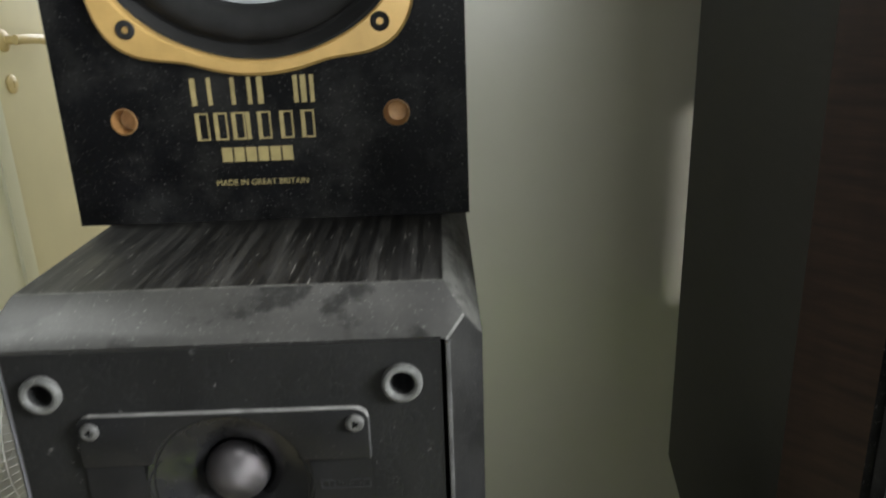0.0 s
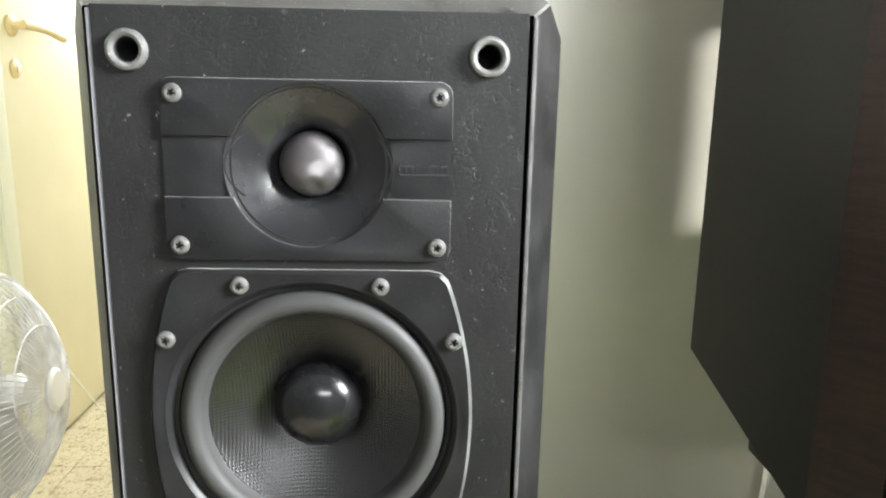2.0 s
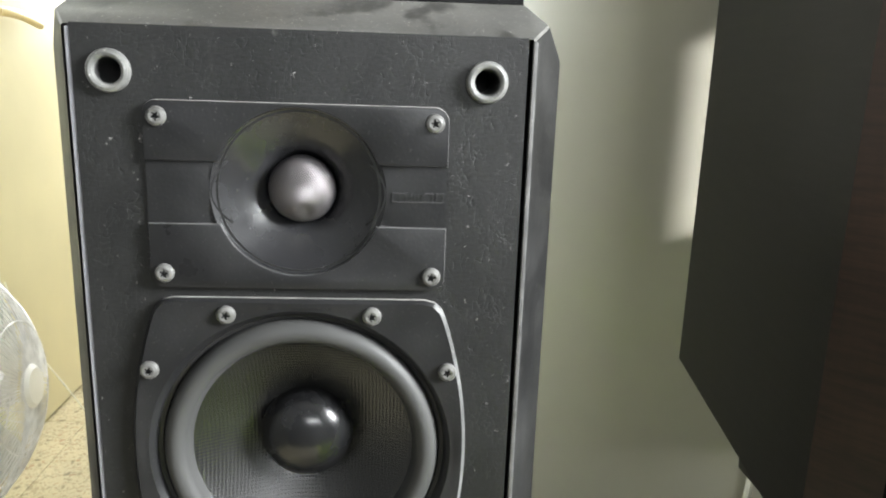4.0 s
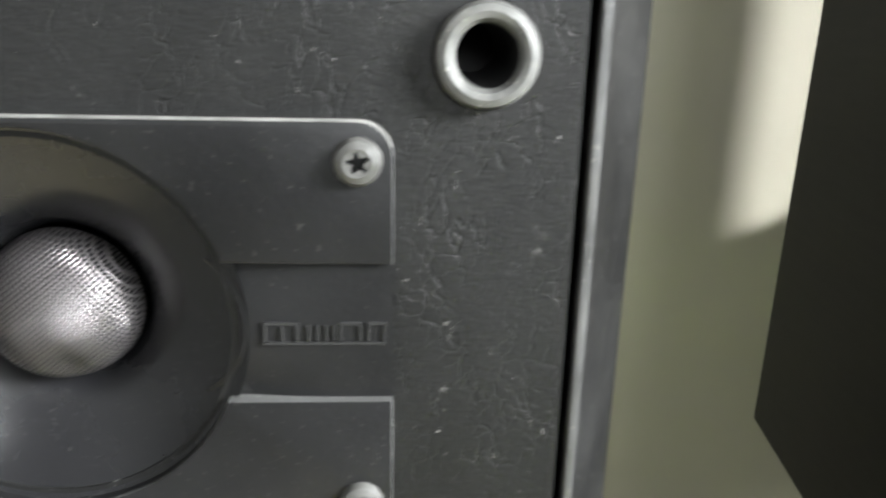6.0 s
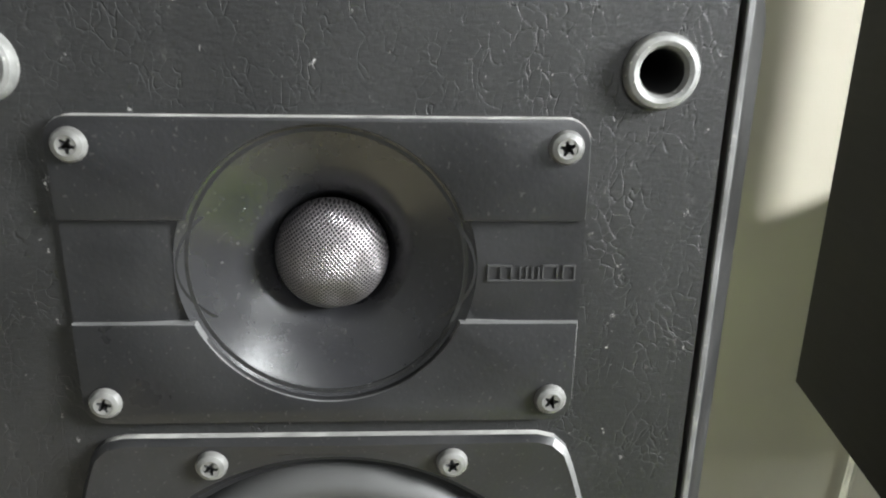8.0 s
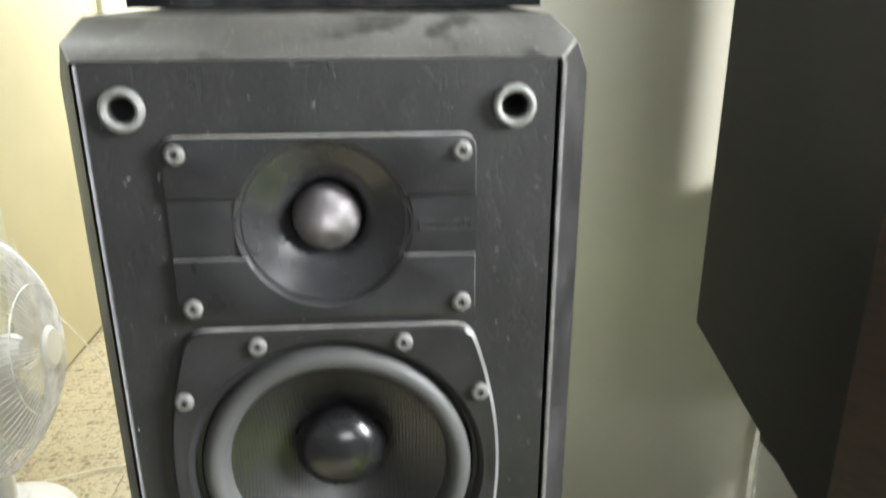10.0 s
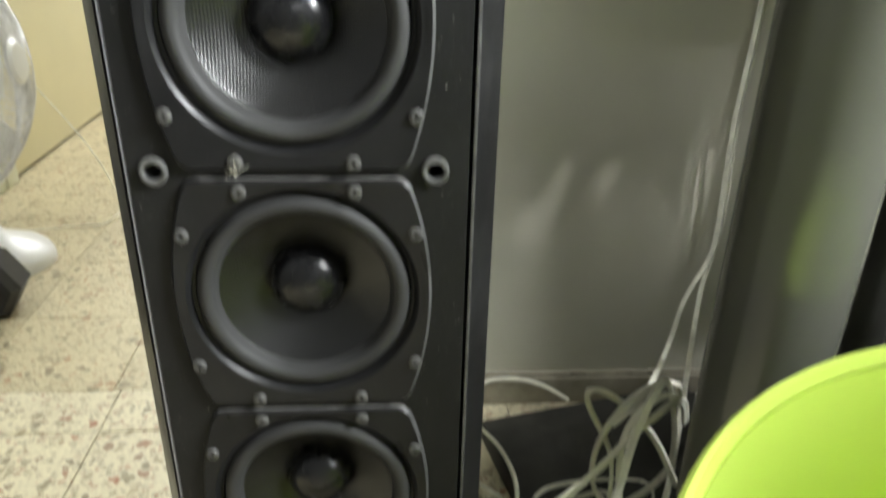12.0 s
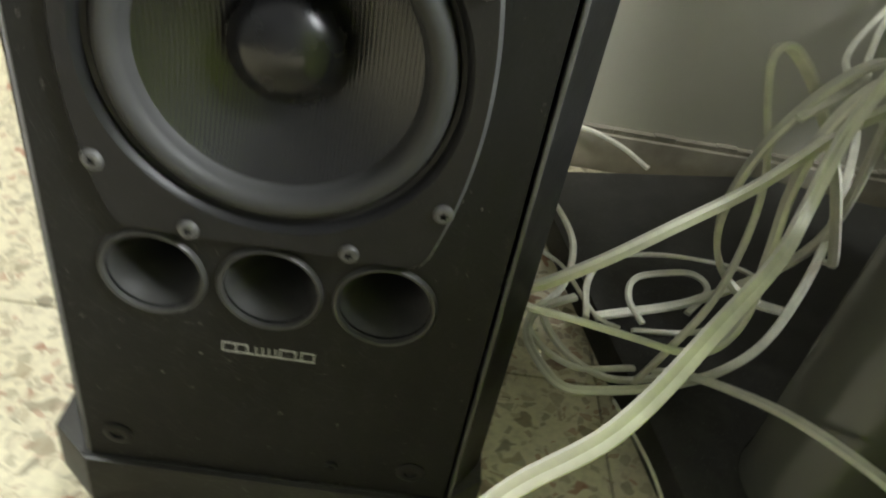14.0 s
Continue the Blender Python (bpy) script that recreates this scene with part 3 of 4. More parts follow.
bmesh.ops.translate(bm, vec=(0, 0.008, 0), verts=[v for v in ext["geom"] if isinstance(v, bmesh.types.BMVert)])
baffle = part("front_baffle", bm, LEATHER, tower, "black grained leatherette front panel")

# left strip is paler than the right one
for s, x in ((-1, -0.0917), (1, 0.0985)):
    bm = bmesh.new()
    box(bm, (x - 0.0010, 0.0004, 0.037), (x + 0.0010, 0.0045, 0.924), 0.0004, 1)
    part("edge_trim", bm, TRIM if s < 0 else EDGE, tower, "pale edge strip" if s < 0 else "dark edge strip")
bm = bmesh.new()
box(bm, (-0.096, -0.001, 0.0352), (0.096, 0.004, 0.0356), 0.0004, 1)
part("ledge_strip", bm, BEVEL, tower)

# plinth
bm = bmesh.new()
prism(bm, [(-0.117, 0.335), (-0.117, 0.016), (-0.093, -0.004), (0.093, -0.004), (0.117, 0.016), (0.117, 0.335)], 0.035, 0.0, 0.003, "z")
part("plinth", bm, BASE, tower, "dusty black plinth with cut corners")


def outline_reach(a, top=0.0738, low=-0.0772, wide=0.0755, narrow=0.0615):
    """How far the woofer plate reaches from its middle in the direction a."""
    lo, hi = 0.03, 0.12
    for _ in range(30):
        m = (lo + hi) / 2
        x, z = abs(m * math.cos(a)), m * math.sin(a)
        half = top if z > 0 else -low
        u = min(1.0, abs(z) / half)
        w = narrow + (wide - narrow) * (1 - u * u)
        inside = abs(z) < half and x < w
        c = max(0.0, (x - (w - 0.006)) / 0.006) ** 2 + max(0.0, (abs(z) - (half - 0.006)) / 0.006) ** 2
        if inside and c < 1.0:
            lo = m
        else:
            hi = m
    return lo


def woofer_meshes():
    n = 128
    bm = bmesh.new()
    rings = []
    spec = [(None, 0.0, 0.0015), (None, 0.0, -0.0022), (None, -0.0016, -0.0042), (None, -0.0042, -0.0040), (0.0705, 0, -0.0036), (0.0685, 0, -0.0036), (0.0665, 0, -0.0018),
            (0.0655, 0, 0.0004), (0.0636, 0, 0.0012), (0.0630, 0, 0.0045)]
    for r, inset, y in spec:
        ring = []
        for i in range(n):
            a = 2 * math.pi * i / n
            k = outline_reach(a) + inset
            if r is not None:
                k = min(r, k - 0.001 * (0.0705 - r + 0.001) / 0.0075)
            ring.append(bm.verts.new((k * math.cos(a), y, k * math.sin(a))))
        rings.append(ring)
    for a, b in zip(rings, rings[1:]):
        for i in range(n):
            j = (i + 1) % n
            bm.faces.new((a[i], a[j], b[j], b[i]))
    bmesh.ops.recalc_face_normals(bm, faces=bm.faces)
    for f in bm.faces:
        c = f.calc_center_median()
        # top edge: dust plus painted light from above
        if c.z > 0.0731 and f.normal.z > 0.9:
            f.material_index = 1
        # right-facing edge coloured paler for the key light it catches
        elif c.x > 0.057 and f.normal.x > 0.3 and c.y < 0.001 and (c.x ** 2 + c.z ** 2) ** 0.5 > 0.0715:
            f.material_index = 2
    plate = mesh_of("woofer", bm, PLATE, LIT_DUST_EDGE, EDGE)
    bm = bmesh.new()
    roll = [(0.0632, 0.004)] + [(0.0575 + 0.0055 * math.cos(t), 0.0025 - 0.0065 * math.sin(t)) for t in [math.pi * k / 10 for k in range(11)]] + [(0.0508, 0.0045)]
    lathe(bm, roll, n=96)
    surround = mesh_of("surround", bm, RUBBER)
    bm = bmesh.new()
    prof = []
    for k in range(13):
        u = k / 12
        prof.append((0.0515 - 0.0315 * u, 0.0040 + 0.0180 * (u ** 0.9)))
    lathe(bm, prof, n=96)
    cone = mesh_of("cone", bm, CONE)
    bm = bmesh.new()
    prof = [(0.0222, 0.0225)] + [(0.0220 * math.cos(t), 0.0188 - 0.0148 * math.sin(t)) for t in [math.pi / 2 * k / 12 for k in range(12)]] + [(0, 0.004)]
    lathe(bm, prof, n=64)
    cap = mesh_of("dust_cap", bm, CAP)
    return plate, surround, cone, cap


W_MESHES = woofer_meshes()


def add_woofer(z):
    w = new("woofer", W_MESHES[0])
    w.parent = tower
    w.location = (0, 0, z)
    for nm, me in zip(("surround", "cone", "dust_cap"), W_MESHES[1:]):
        ob = new(nm, me)
        ob.parent = w
        if nm == "surround":
            tagged(ob, "grey rubber roll surround")
    for x, dz in ((0.0317, 0.0668), (0.0658, 0.0408), (0.0658, -0.0467), (0.0317, -0.0726)):
        for s in (-1, 1):
            add_screw(w, s * x, -0.0036, dz)
    return w


for i in range(4):
    add_woofer(ZW - i * PITCH)

# tweeter: upper and lower raised fields, a lower band between them, horn and dome


def arc(r, z_from, side):
    """Points of the horn's edge from height z_from over the top (side 1) or below (side -1)."""
    h = z_from - ZT
    a0 = math.asin(max(-1, min(1, h / r)))
    span = [a0 + (math.pi - 2 * a0) * k / 32 for k in range(33)] if side > 0 else [a0 - (math.pi + 2 * a0) * k / 32 for k in range(33)]
    return [(r * math.cos(a), ZT + r * math.sin(a)) for a in span]


def corner(x, z, r, a0):
    return [(x + r * math.cos(a0 + math.pi / 2 * k / 6), z + r * math.sin(a0 + math.pi / 2 * k / 6)) for k in range(7)]


TW, TTOP, TLOW, SU, SL = 0.0632, 0.8962, 0.8165, 0.8712, 0.8446
bm = bmesh.new()
upper = arc(0.0358, SU, 1)[::-1] + [(TW, SU)] + corner(TW - 0.006, TTOP - 0.006, 0.006, 0) + corner(-TW + 0.006, TTOP - 0.006, 0.006, math.pi / 2) + [(-TW, SU)]
prism(bm, upper, -0.0030, 0.0012, 0.0009)
bmesh.ops.recalc_face_normals(bm, faces=bm.faces)
for f in bm.faces:
    # dust and painted top light along the upper edge
    if f.normal.z > 0.35 and f.calc_center_median().z > TTOP - 0.008:
        f.material_index = 1
    # right edge again takes the painted sheen
    elif f.normal.x > 0.35 and f.calc_center_median().x > TW - 0.004:
        f.material_index = 2
tweeter = part("tweeter", bm, (PLATE, LIT_DUST_EDGE, EDGE), tower, "black tweeter plate with a round horn")
bm = bmesh.new()
lower = arc(0.0358, SL, -1) + [(-TW, SL)] + corner(-TW + 0.006, TLOW + 0.006, 0.006, math.pi) + corner(TW - 0.006, TLOW + 0.006, 0.006, 1.5 * math.pi) + [(TW, SL)]
prism(bm, lower, -0.0030, 0.0012, 0.0007)
bmesh.ops.recalc_face_normals(bm, faces=bm.faces)
# upper, right and arc edges carry painted light in a paler tone
for f in bm.faces:
    c = f.calc_center_median()
    if (f.normal.z > 0.35 and abs(c.z - SL) < 0.004) or (f.normal.x > 0.35 and c.x > TW - 0.004) or (f.normal.z > 0.1 and -0.95 < f.normal.y < -0.2 and (c.x ** 2 + (c.z - ZT) ** 2) ** 0.5 < 0.0375):
        f.material_index = 1
part("lower_field", bm, (PLATE, EDGE), tweeter)
HORN_PROFILE = [(0.0362, -0.0006), (0.0330, 0.0010), (0.027, 0.0039), (0.0205, 0.0076), (0.018, 0.0096), (0.0165, 0.0116), (0.0155, 0.0138), (0.0150, 0.0155)]


def horn_depth(radius):
    for (r0, y0), (r1, y1) in zip(HORN_PROFILE, HORN_PROFILE[1:]):
        if radius >= r1:
            return y0 + (y1 - y0) * (radius - r0) / (r1 - r0)
    return HORN_PROFILE[-1][1]


for s in (-1, 1):
    # a sunk band that runs into the horn along an oval line
    bm = bmesh.new()
    rows = []
    for k in range(17):
        z = SL + (SU - SL) * k / 16
        inner = 0.0364 * math.sqrt(max(0.0, 1 - ((z - ZT) / 0.0215) ** 2))
        deep = horn_depth(math.hypot(inner, z - ZT)) - 0.0004
        row = []
        for m in range(9):
            u = m / 8
            e = max(0.0, 1 - u / 0.75) ** 2
            row.append(bm.verts.new((s * (inner + (TW - inner) * u), -0.0012 + (deep + 0.0012) * e, z)))
        rows.append(row)
    for a, b in zip(rows, rows[1:]):
        for m in range(8):
            bm.faces.new((a[m], a[m + 1], b[m + 1], b[m]))
    part("band", bm, PLATE, tweeter)
bm = bmesh.new()
lathe(bm, [(0.0372, -0.0012)] + HORN_PROFILE, (0, 0, ZT), 96)
part("horn", bm, HORN, tweeter)
bm = bmesh.new()
lathe(bm, [(0.0150, 0.012)] + [(0.0146 * math.cos(t), 0.0105 - 0.0112 * math.sin(t)) for t in [math.pi / 2 * k / 14 for k in range(14)]] + [(0, -0.0007)], n=64)
dome = part("dome", bm, GAUZE, tweeter, "silvery wire gauze dome with a dent")
dome.location = (0, 0, ZT)
for v in dome.data.vertices:
    d = (Vector((v.co.x - 0.0028, v.co.z + 0.0095))).length
    if v.co.y < 0.010:
        v.co.y += 0.0016 * math.exp(-(d / 0.0032) ** 2)
for x in (-0.0572, 0.0572):
    add_screw(tweeter, x, -0.0024, 0.8895)
    add_screw(tweeter, x, -0.0024, 0.8230)


def emblem(parent, x0, x1, z0, z1, y, material, name="emblem"):
    """A plain drawn mark: an underline with short uprights and frames."""
    bm = bmesh.new()
    w, t = x1 - x0, (z1 - z0) * 0.10

    def bar(a, b, c, d):
        box(bm, (x0 + w * a, y - 0.0003, z0 + (z1 - z0) * c), (x0 + w * b, y + 0.0004, z0 + (z1 - z0) * d))
    k = t / w
    bar(0, 1, 0, 0.12)
    for a, b in ((0.0, 0.28), (0.62, 0.8), (0.85, 1.0)):
        bar(a, b, 0.88, 1.0)
    for a in (0.0, 0.14, 0.28 - k, 0.36, 0.43, 0.5, 0.57, 0.62, 0.8 - k, 0.85, 1 - k):
        bar(a, a + k, 0.14, 0.87)
    return part(name, bm, material, parent)


emblem(tweeter, 0.0398, 0.0619, 0.8553, 0.8597, -0.0013, VOID)
emblem(tower, -0.0210, 0.0210, 0.1268, 0.1328, 0.0, LOGO)

# grille sockets
for x, z, r in ((gx0, gz, 0.0088), (gx1, gz, 0.0088), (-0.0765, 0.5036, 0.0078), (0.0765, 0.5036, 0.0078)):
    bm = bmesh.new()
    lathe(bm, [(r, 0.0005), (r, -0.0022), (r * 0.93, -0.0032), (r * 0.8, -0.0036), (r * 0.68, -0.0032), (r * 0.6, -0.0018)], (x, 0, z), 40)
    socket = part("grille_socket", bm, RING, tower, "dusty grey rubber socket")
    # inside of the socket painted black in place of its shade
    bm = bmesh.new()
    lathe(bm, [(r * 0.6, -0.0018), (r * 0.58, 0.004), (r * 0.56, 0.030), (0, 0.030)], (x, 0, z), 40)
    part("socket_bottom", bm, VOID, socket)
# reflex ports
for x in (-0.049, 0, 0.049):
    bm = bmesh.new()
    lathe(bm, [(0.0228, 0.0006), (0.0226, -0.0012), (0.0216, -0.0024), (0.0204, -0.0020), (0.0196, 0.001), (0.0182, 0.005), (0.0162, 0.011), (0.0142, 0.018), (0.0128, 0.026), (0.0122, 0.036), (0.0120, 0.075)], (x, 0, 0.168), 56)
    port = part("reflex_port", bm, PORT, tower, "flared black bass port")
    # black disc shuts the tube and stands for the shade deep inside
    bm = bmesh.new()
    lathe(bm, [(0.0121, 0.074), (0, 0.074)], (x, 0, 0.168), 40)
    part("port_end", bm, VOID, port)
for x, z, r in ((-0.075, 0.056, 0.0075), (0.075, 0.056, 0.0075), (0.034, 0.053, 0.003)):
    bm = bmesh.new()
    lathe(bm, [(r, 0.0004), (r, -0.0008), (r * 0.8, -0.0016), (r * 0.45, -0.0014), (r * 0.4, -0.0003), (0, -0.0002)], (x, 0, z), 24)
    part("grille_peg", bm, PLATE, tower)
# fluff caught on a screw
bm = bmesh.new()
for k in range(16):
    a = Vector((-0.0317 + random.gauss(0, 0.0016), -0.0042 - random.random() * 0.002, 0.5075 + random.gauss(0, 0.0024)))
    line = curve_through([a, a + Vector((random.gauss(0, 0.0015), random.gauss(0, 0.0006), random.gauss(0, 0.0018))),
                          a + Vector((random.gauss(0, 0.0026), random.gauss(0, 0.0006), random.gauss(0, 0.0026)))], 4)
    sweep(bm, line, round_shape(0.00012, 4))
part("dust_tuft", bm, CABLE, tower, "pale tuft of dust fluff")["kind"] = "stuff"


# ---- small loudspeaker on top ----
TY = 0.138
small = thing("compact_loudspeaker", "black compact loudspeaker with a gold trim ring, standing on the tower", "loudspeaker", (0, TY, 0.9414))
TH = 0.36
CZ = 1.128 - 0.9414
bm = bmesh.new()
pierced(bm, [(0.0, 0.085, [(-0.114, 0.0, (-0.0788, 0.0600, 0.0068)), (0.0, 0.114, (0.0745, 0.0600, 0.0068))]),
             (0.085, 0.290, [(-0.114, 0.114, (0, CZ, 0.099))]), (0.290, TH, [(-0.114, 0.114, None)])], 0.0, 0.02)
rim = [e for e in bm.edges if e.is_boundary and all(abs(v.co.y) < 1e-6 for v in e.verts)]
ext = bmesh.ops.extrude_edge_only(bm, edges=rim)
bmesh.ops.translate(bm, vec=(0, 0.19, 0), verts=[v for v in ext["geom"] if isinstance(v, bmesh.types.BMVert)])
part("cabinet", bm, VINYL, small, "black vinyl cabinet with scuffed edges")
EARS = [radians(k) for k in (48.5, 131.5, 228.5, 311.5)]
bm = bmesh.new()
rings = []
for kind, y in ((0, 0.001), (0, -0.0030), (1, -0.0048), (2, -0.0048), (3, -0.0036), (4, 0.002)):
    ring = []
    for i in range(128):
        a = 2 * math.pi * i / 128
        off = min(abs(a - e) for e in EARS)
        ear = max(0.0, math.cos(min(4 * off, math.pi / 2))) ** 2
        ro, ri = 0.1035 + 0.0115 * ear, 0.0955 + 0.001 * ear
        k = (ro, ro - 0.0016, ri + 0.0012, ri, ri - 0.0006)[kind]
        ring.append(bm.verts.new((k * math.cos(a), y, CZ + k * math.sin(a))))
    rings.append(ring)
for a, b in zip(rings, rings[1:]):
    for i in range(128):
        bm.faces.new((a[i], a[(i + 1) % 128], b[(i + 1) % 128], b[i]))
trim_ring = part("trim_ring", bm, BRASS, small, "gold painted trim ring with four ears")
for a in EARS:
    bm = bmesh.new()
    lathe(bm, [(0.0052, -0.004), (0.0052, -0.0052), (0.004, -0.0062), (0.0022, -0.0062), (0.0018, -0.0045), (0, -0.0045)], (0.1030 * math.cos(a), 0, CZ + 0.1030 * math.sin(a)), 24)
    part("bolt", bm, VOID, trim_ring, "black bolt")
bm = bmesh.new()
lathe(bm, [(0.0985, 0.0015), (0.094, 0.002), (0.088, 0.008), (0.086, 0.006)] + [(0.0765 + 0.0095 * math.cos(t), 0.006 - 0.007 * math.sin(t)) for t in [math.pi * q / 8 for q in range(9)]] + [(0.066, 0.010)], (0, 0, CZ), 96)
part("surround", bm, FOAM, small, "black foam surround")
bm = bmesh.new()
lathe(bm, [(0.0665, 0.0095), (0.045, 0.022), (0.022, 0.036), (0.018, 0.036), (0, 0.030)], (0, 0, CZ), 72)
part("cone", bm, SILVER, small, "pale grey cone")
for x in (-0.0788, 0.0745):
    bm = bmesh.new()
    lathe(bm, [(0.0075, 0.0004), (0.0074, -0.0007), (0.0068, -0.0009), (0.0063, 0.001), (0.0056, 0.009), (0, 0.010)], (x, 0, 0.0600), 32)
    part("grille_socket", bm, COPPER, small, "copper coloured grille socket")
for x, w in ((-0.0370, 0.0028), (-0.0280, 0.0022), (-0.0150, 0.0022), (-0.0058, 0.0022), (0.0002, 0.0030), (0.0200, 0.0024), (0.0243, 0.0030), (0.0290, 0.0022)):
    bm = bmesh.new()
    box(bm, (x - w / 2 - 0.001, -0.0003, 0.0675), (x + w / 2 - 0.001, 0.0004, 0.0825))
    part("gold_bar", bm, GOLD, small)
for i, x in enumerate((-0.039, -0.0285, -0.0185, -0.0105, -0.004, 0.0085, 0.0205)):
    bm = bmesh.new()
    box(bm, (x, -0.0003, 0.0478), (x + 0.0022, 0.0004, 0.0632))
    if i != 3:
        box(bm, (x + 0.0066, -0.0003, 0.0478), (x + 0.0074, 0.0004, 0.0632))
        box(bm, (x + 0.0022, -0.0003, 0.0478), (x + 0.0066, 0.0004, 0.0486))
        box(bm, (x + 0.0022, -0.0003, 0.0624), (x + 0.0066, 0.0004, 0.0632))
    bmesh.ops.remove_doubles(bm, verts=bm.verts, dist=1e-5)
    part("gold_stroke", bm, GOLD, small)
for i in range(6):
    x = -0.0262 + i * 0.0069
    bm = bmesh.new()
    box(bm, (x, -0.0003, 0.0352), (x + 0.0058, 0.0004, 0.0434))
    part("gold_block", bm, GOLD, small)
font = bpy.data.curves.new("print", "FONT")
font.body, font.size, font.align_x, font.extrude = "MADE IN GREAT BRITAIN", 0.0047, "CENTER", 0.0002
tmp = new("printed_line", font)
bpy.context.view_layer.update()
me = bpy.data.meshes.new_from_object(tmp)
me.materials.clear()
me.materials.append(GOLD)
bpy.data.objects.remove(tmp)
ob = new("printed_line", me)
ob.parent = small
ob.matrix_basis = pose(-0.0048, -0.0004, 0.0215, 90, 0, 0)
tagged(ob, "small gold printed line")


# ---- loudspeaker on the stand ----
PLAN = [(0.288, 0.275), (0.250, 0.009), (0.2715, -0.018), (0.520, -0.052), (0.556, 0.236)]
Z0, Z1 = 0.676, 1.27
second = thing("cabinet_loudspeaker", "dark brown veneered loudspeaker cabinet on a round stand", "loudspeaker", (0.40, 0.1, Z0))
place = lambda p: (p[0] - 0.40, p[1] - 0.1)
bm = bmesh.new()
prism(bm, [place(p) for p in PLAN], Z1 - Z0, 0.0, 0.0015, "z")
bmesh.ops.recalc_face_normals(bm, faces=bm.faces)
for f in bm.faces:
    if abs(f.normal.z) < 0.2:
        along = Vector((0.0215, -0.027)).normalized()
        if abs(f.normal.x * along.x + f.normal.y * along.y) < 0.1:
            f.material_index = 1
        elif f.normal.y < -0.9:
            f.material_index = 2
part("cabinet", bm, (SIDE, WALNUT, VINYL), second, "dark veneered cabinet with a walnut corner")
bm = bmesh.new()
d = (Vector((0.520, -0.052)) - Vector((0.2715, -0.018))).normalized()
nrm = Vector((d.y, -d.x))
a, b = Vector((0.2715, -0.018)) + d * 0.004, Vector((0.520, -0.052)) - d * 0.004
prism(bm, [place(p) for p in (a, b, b + nrm * 0.012, a + nrm * 0.012)], Z1 - Z0 - 0.004, 0.004, 0.002, "z")
part("front_grille", bm, VINYL, second, "black cloth front grille")

stand = thing("speaker_stand", "grey round speaker stand on a dusty black base", "stand", (0.35, 0.055, 0))
bm = bmesh.new()
box(bm, (0.27 - 0.35, -0.035, 0.662), (0.10, 0.062, 0.676), 0.002)
part("top_plate", bm, BASE, stand, "thin black top plate")
bm = bmesh.new()
lathe(bm, [(0, 0.028), (0.0438, 0.028), (0.0438, 0.032), (0.0425, 0.034), (0.0425, 0.660), (0.041, 0.662), (0, 0.662)], (-0.028, -0.010, 0), 72, "z")
part("column", bm, STEEL, stand, "glossy grey round column")
bm = bmesh.new()
lathe(bm, [(0, 0.028), (0.016, 0.028), (0.016, 0.662), (0, 0.662)], (0.072, 0.034, 0), 32, "z")
part("rear_pillar", bm, BASE, stand, "slim dark second pillar")
bm = bmesh.new()
prism(bm, [(x - 0.35, y - 0.055) for x, y in ((0.257, -0.052), (0.164, 0.375), (0.41, 0.436), (0.62, 0.40), (0.645, -0.02))], 0.028, 0.0, 0.004, "z")
part("base_plate", bm, BASE, stand, "wide black base plate with dust")


# ---- lime bin ----
waste = thing("waste_bin", "open lime green plastic bin standing on the floor", "bin", (0.4076, -0.2995, 0))
RB, HB = 0.2745, 0.406
bm = bmesh.new()
lathe(bm, [(0, 0.0), (RB * 0.885, 0.0), (RB * 0.90, 0.008), (RB * 0.978, HB - 0.012), (RB * 0.966, HB - 0.010), (RB * 0.875, 0.014), (RB * 0.85, 0.008), (0, 0.008)], n=96, axis="z")
part("tub", bm, LIME, waste)
bm = bmesh.new()
lip = [(RB * 0.976, HB - 0.013), (RB - 0.001, HB - 0.013), (RB + 0.0005, HB - 0.011), (RB, HB - 0.004), (RB - 0.003, HB), (RB - 0.006, HB - 0.0008), (RB * 0.967, HB - 0.008), (RB * 0.976, HB - 0.013)]
lathe(bm, lip, n=96, axis="z")
part("rim", bm, LIME, waste, "thick rolled lime rim")


# ---- fan ----
fan = thing("table_fan", "white table fan with a wire cage, switched off, on the floor", "fan", (-0.71, 0.90, 0))
bm = bmesh.new()
for k, (s, z) in enumerate(((1.0, 0.0), (1.0, 0.012), (0.94, 0.024), (0.72, 0.036), (0.42, 0.050), (0.30, 0.065))):
    ring = [bm.verts.new((0.125 * s * math.cos(a) + 0.01 * (1 - s), 0.105 * s * math.sin(a), z)) for a in [2 * math.pi * i / 48 for i in range(48)]]
    if k:
        for i in range(48):
            bm.faces.new((last[i], last[(i + 1) % 48], ring[(i + 1) % 48], ring[i]))
    else:
        bm.faces.new(ring)
    last = ring
bm.faces.new(last)
foot = part("base", bm, WHITE, fan)
bm = bmesh.new()
sweep(bm, curve_through([(0.0, 0, 0.05), (-0.005, 0, 0.14), (-0.02, 0, 0.24), (-0.03, 0, 0.33)], 5), [(0.034 * math.cos(a), 0.026 * math.sin(a)) for a in [2 * math.pi * i / 16 for i in range(16)]])
part("neck", bm, WHITE, fan)
for k in range(3):
    bm = bmesh.new()
    box(bm, (0.028 + 0.014 * k, -0.075, 0.040), (0.038 + 0.014 * k, -0.05, 0.058), 0.002)
    part("switch_button", bm, RING, foot, "grey push button")
bm = bmesh.new()
AX = pose(0.066, -0.030, 0.372, 0, -4, 5)
lathe(bm, [(0, -0.155), (0.035, -0.15), (0.052, -0.125), (0.055, -0.06), (0.045, -0.035), (0, -0.03)], n=32, axis="x")
bm.transform(AX)
part("motor_housing", bm, WHITE, fan)


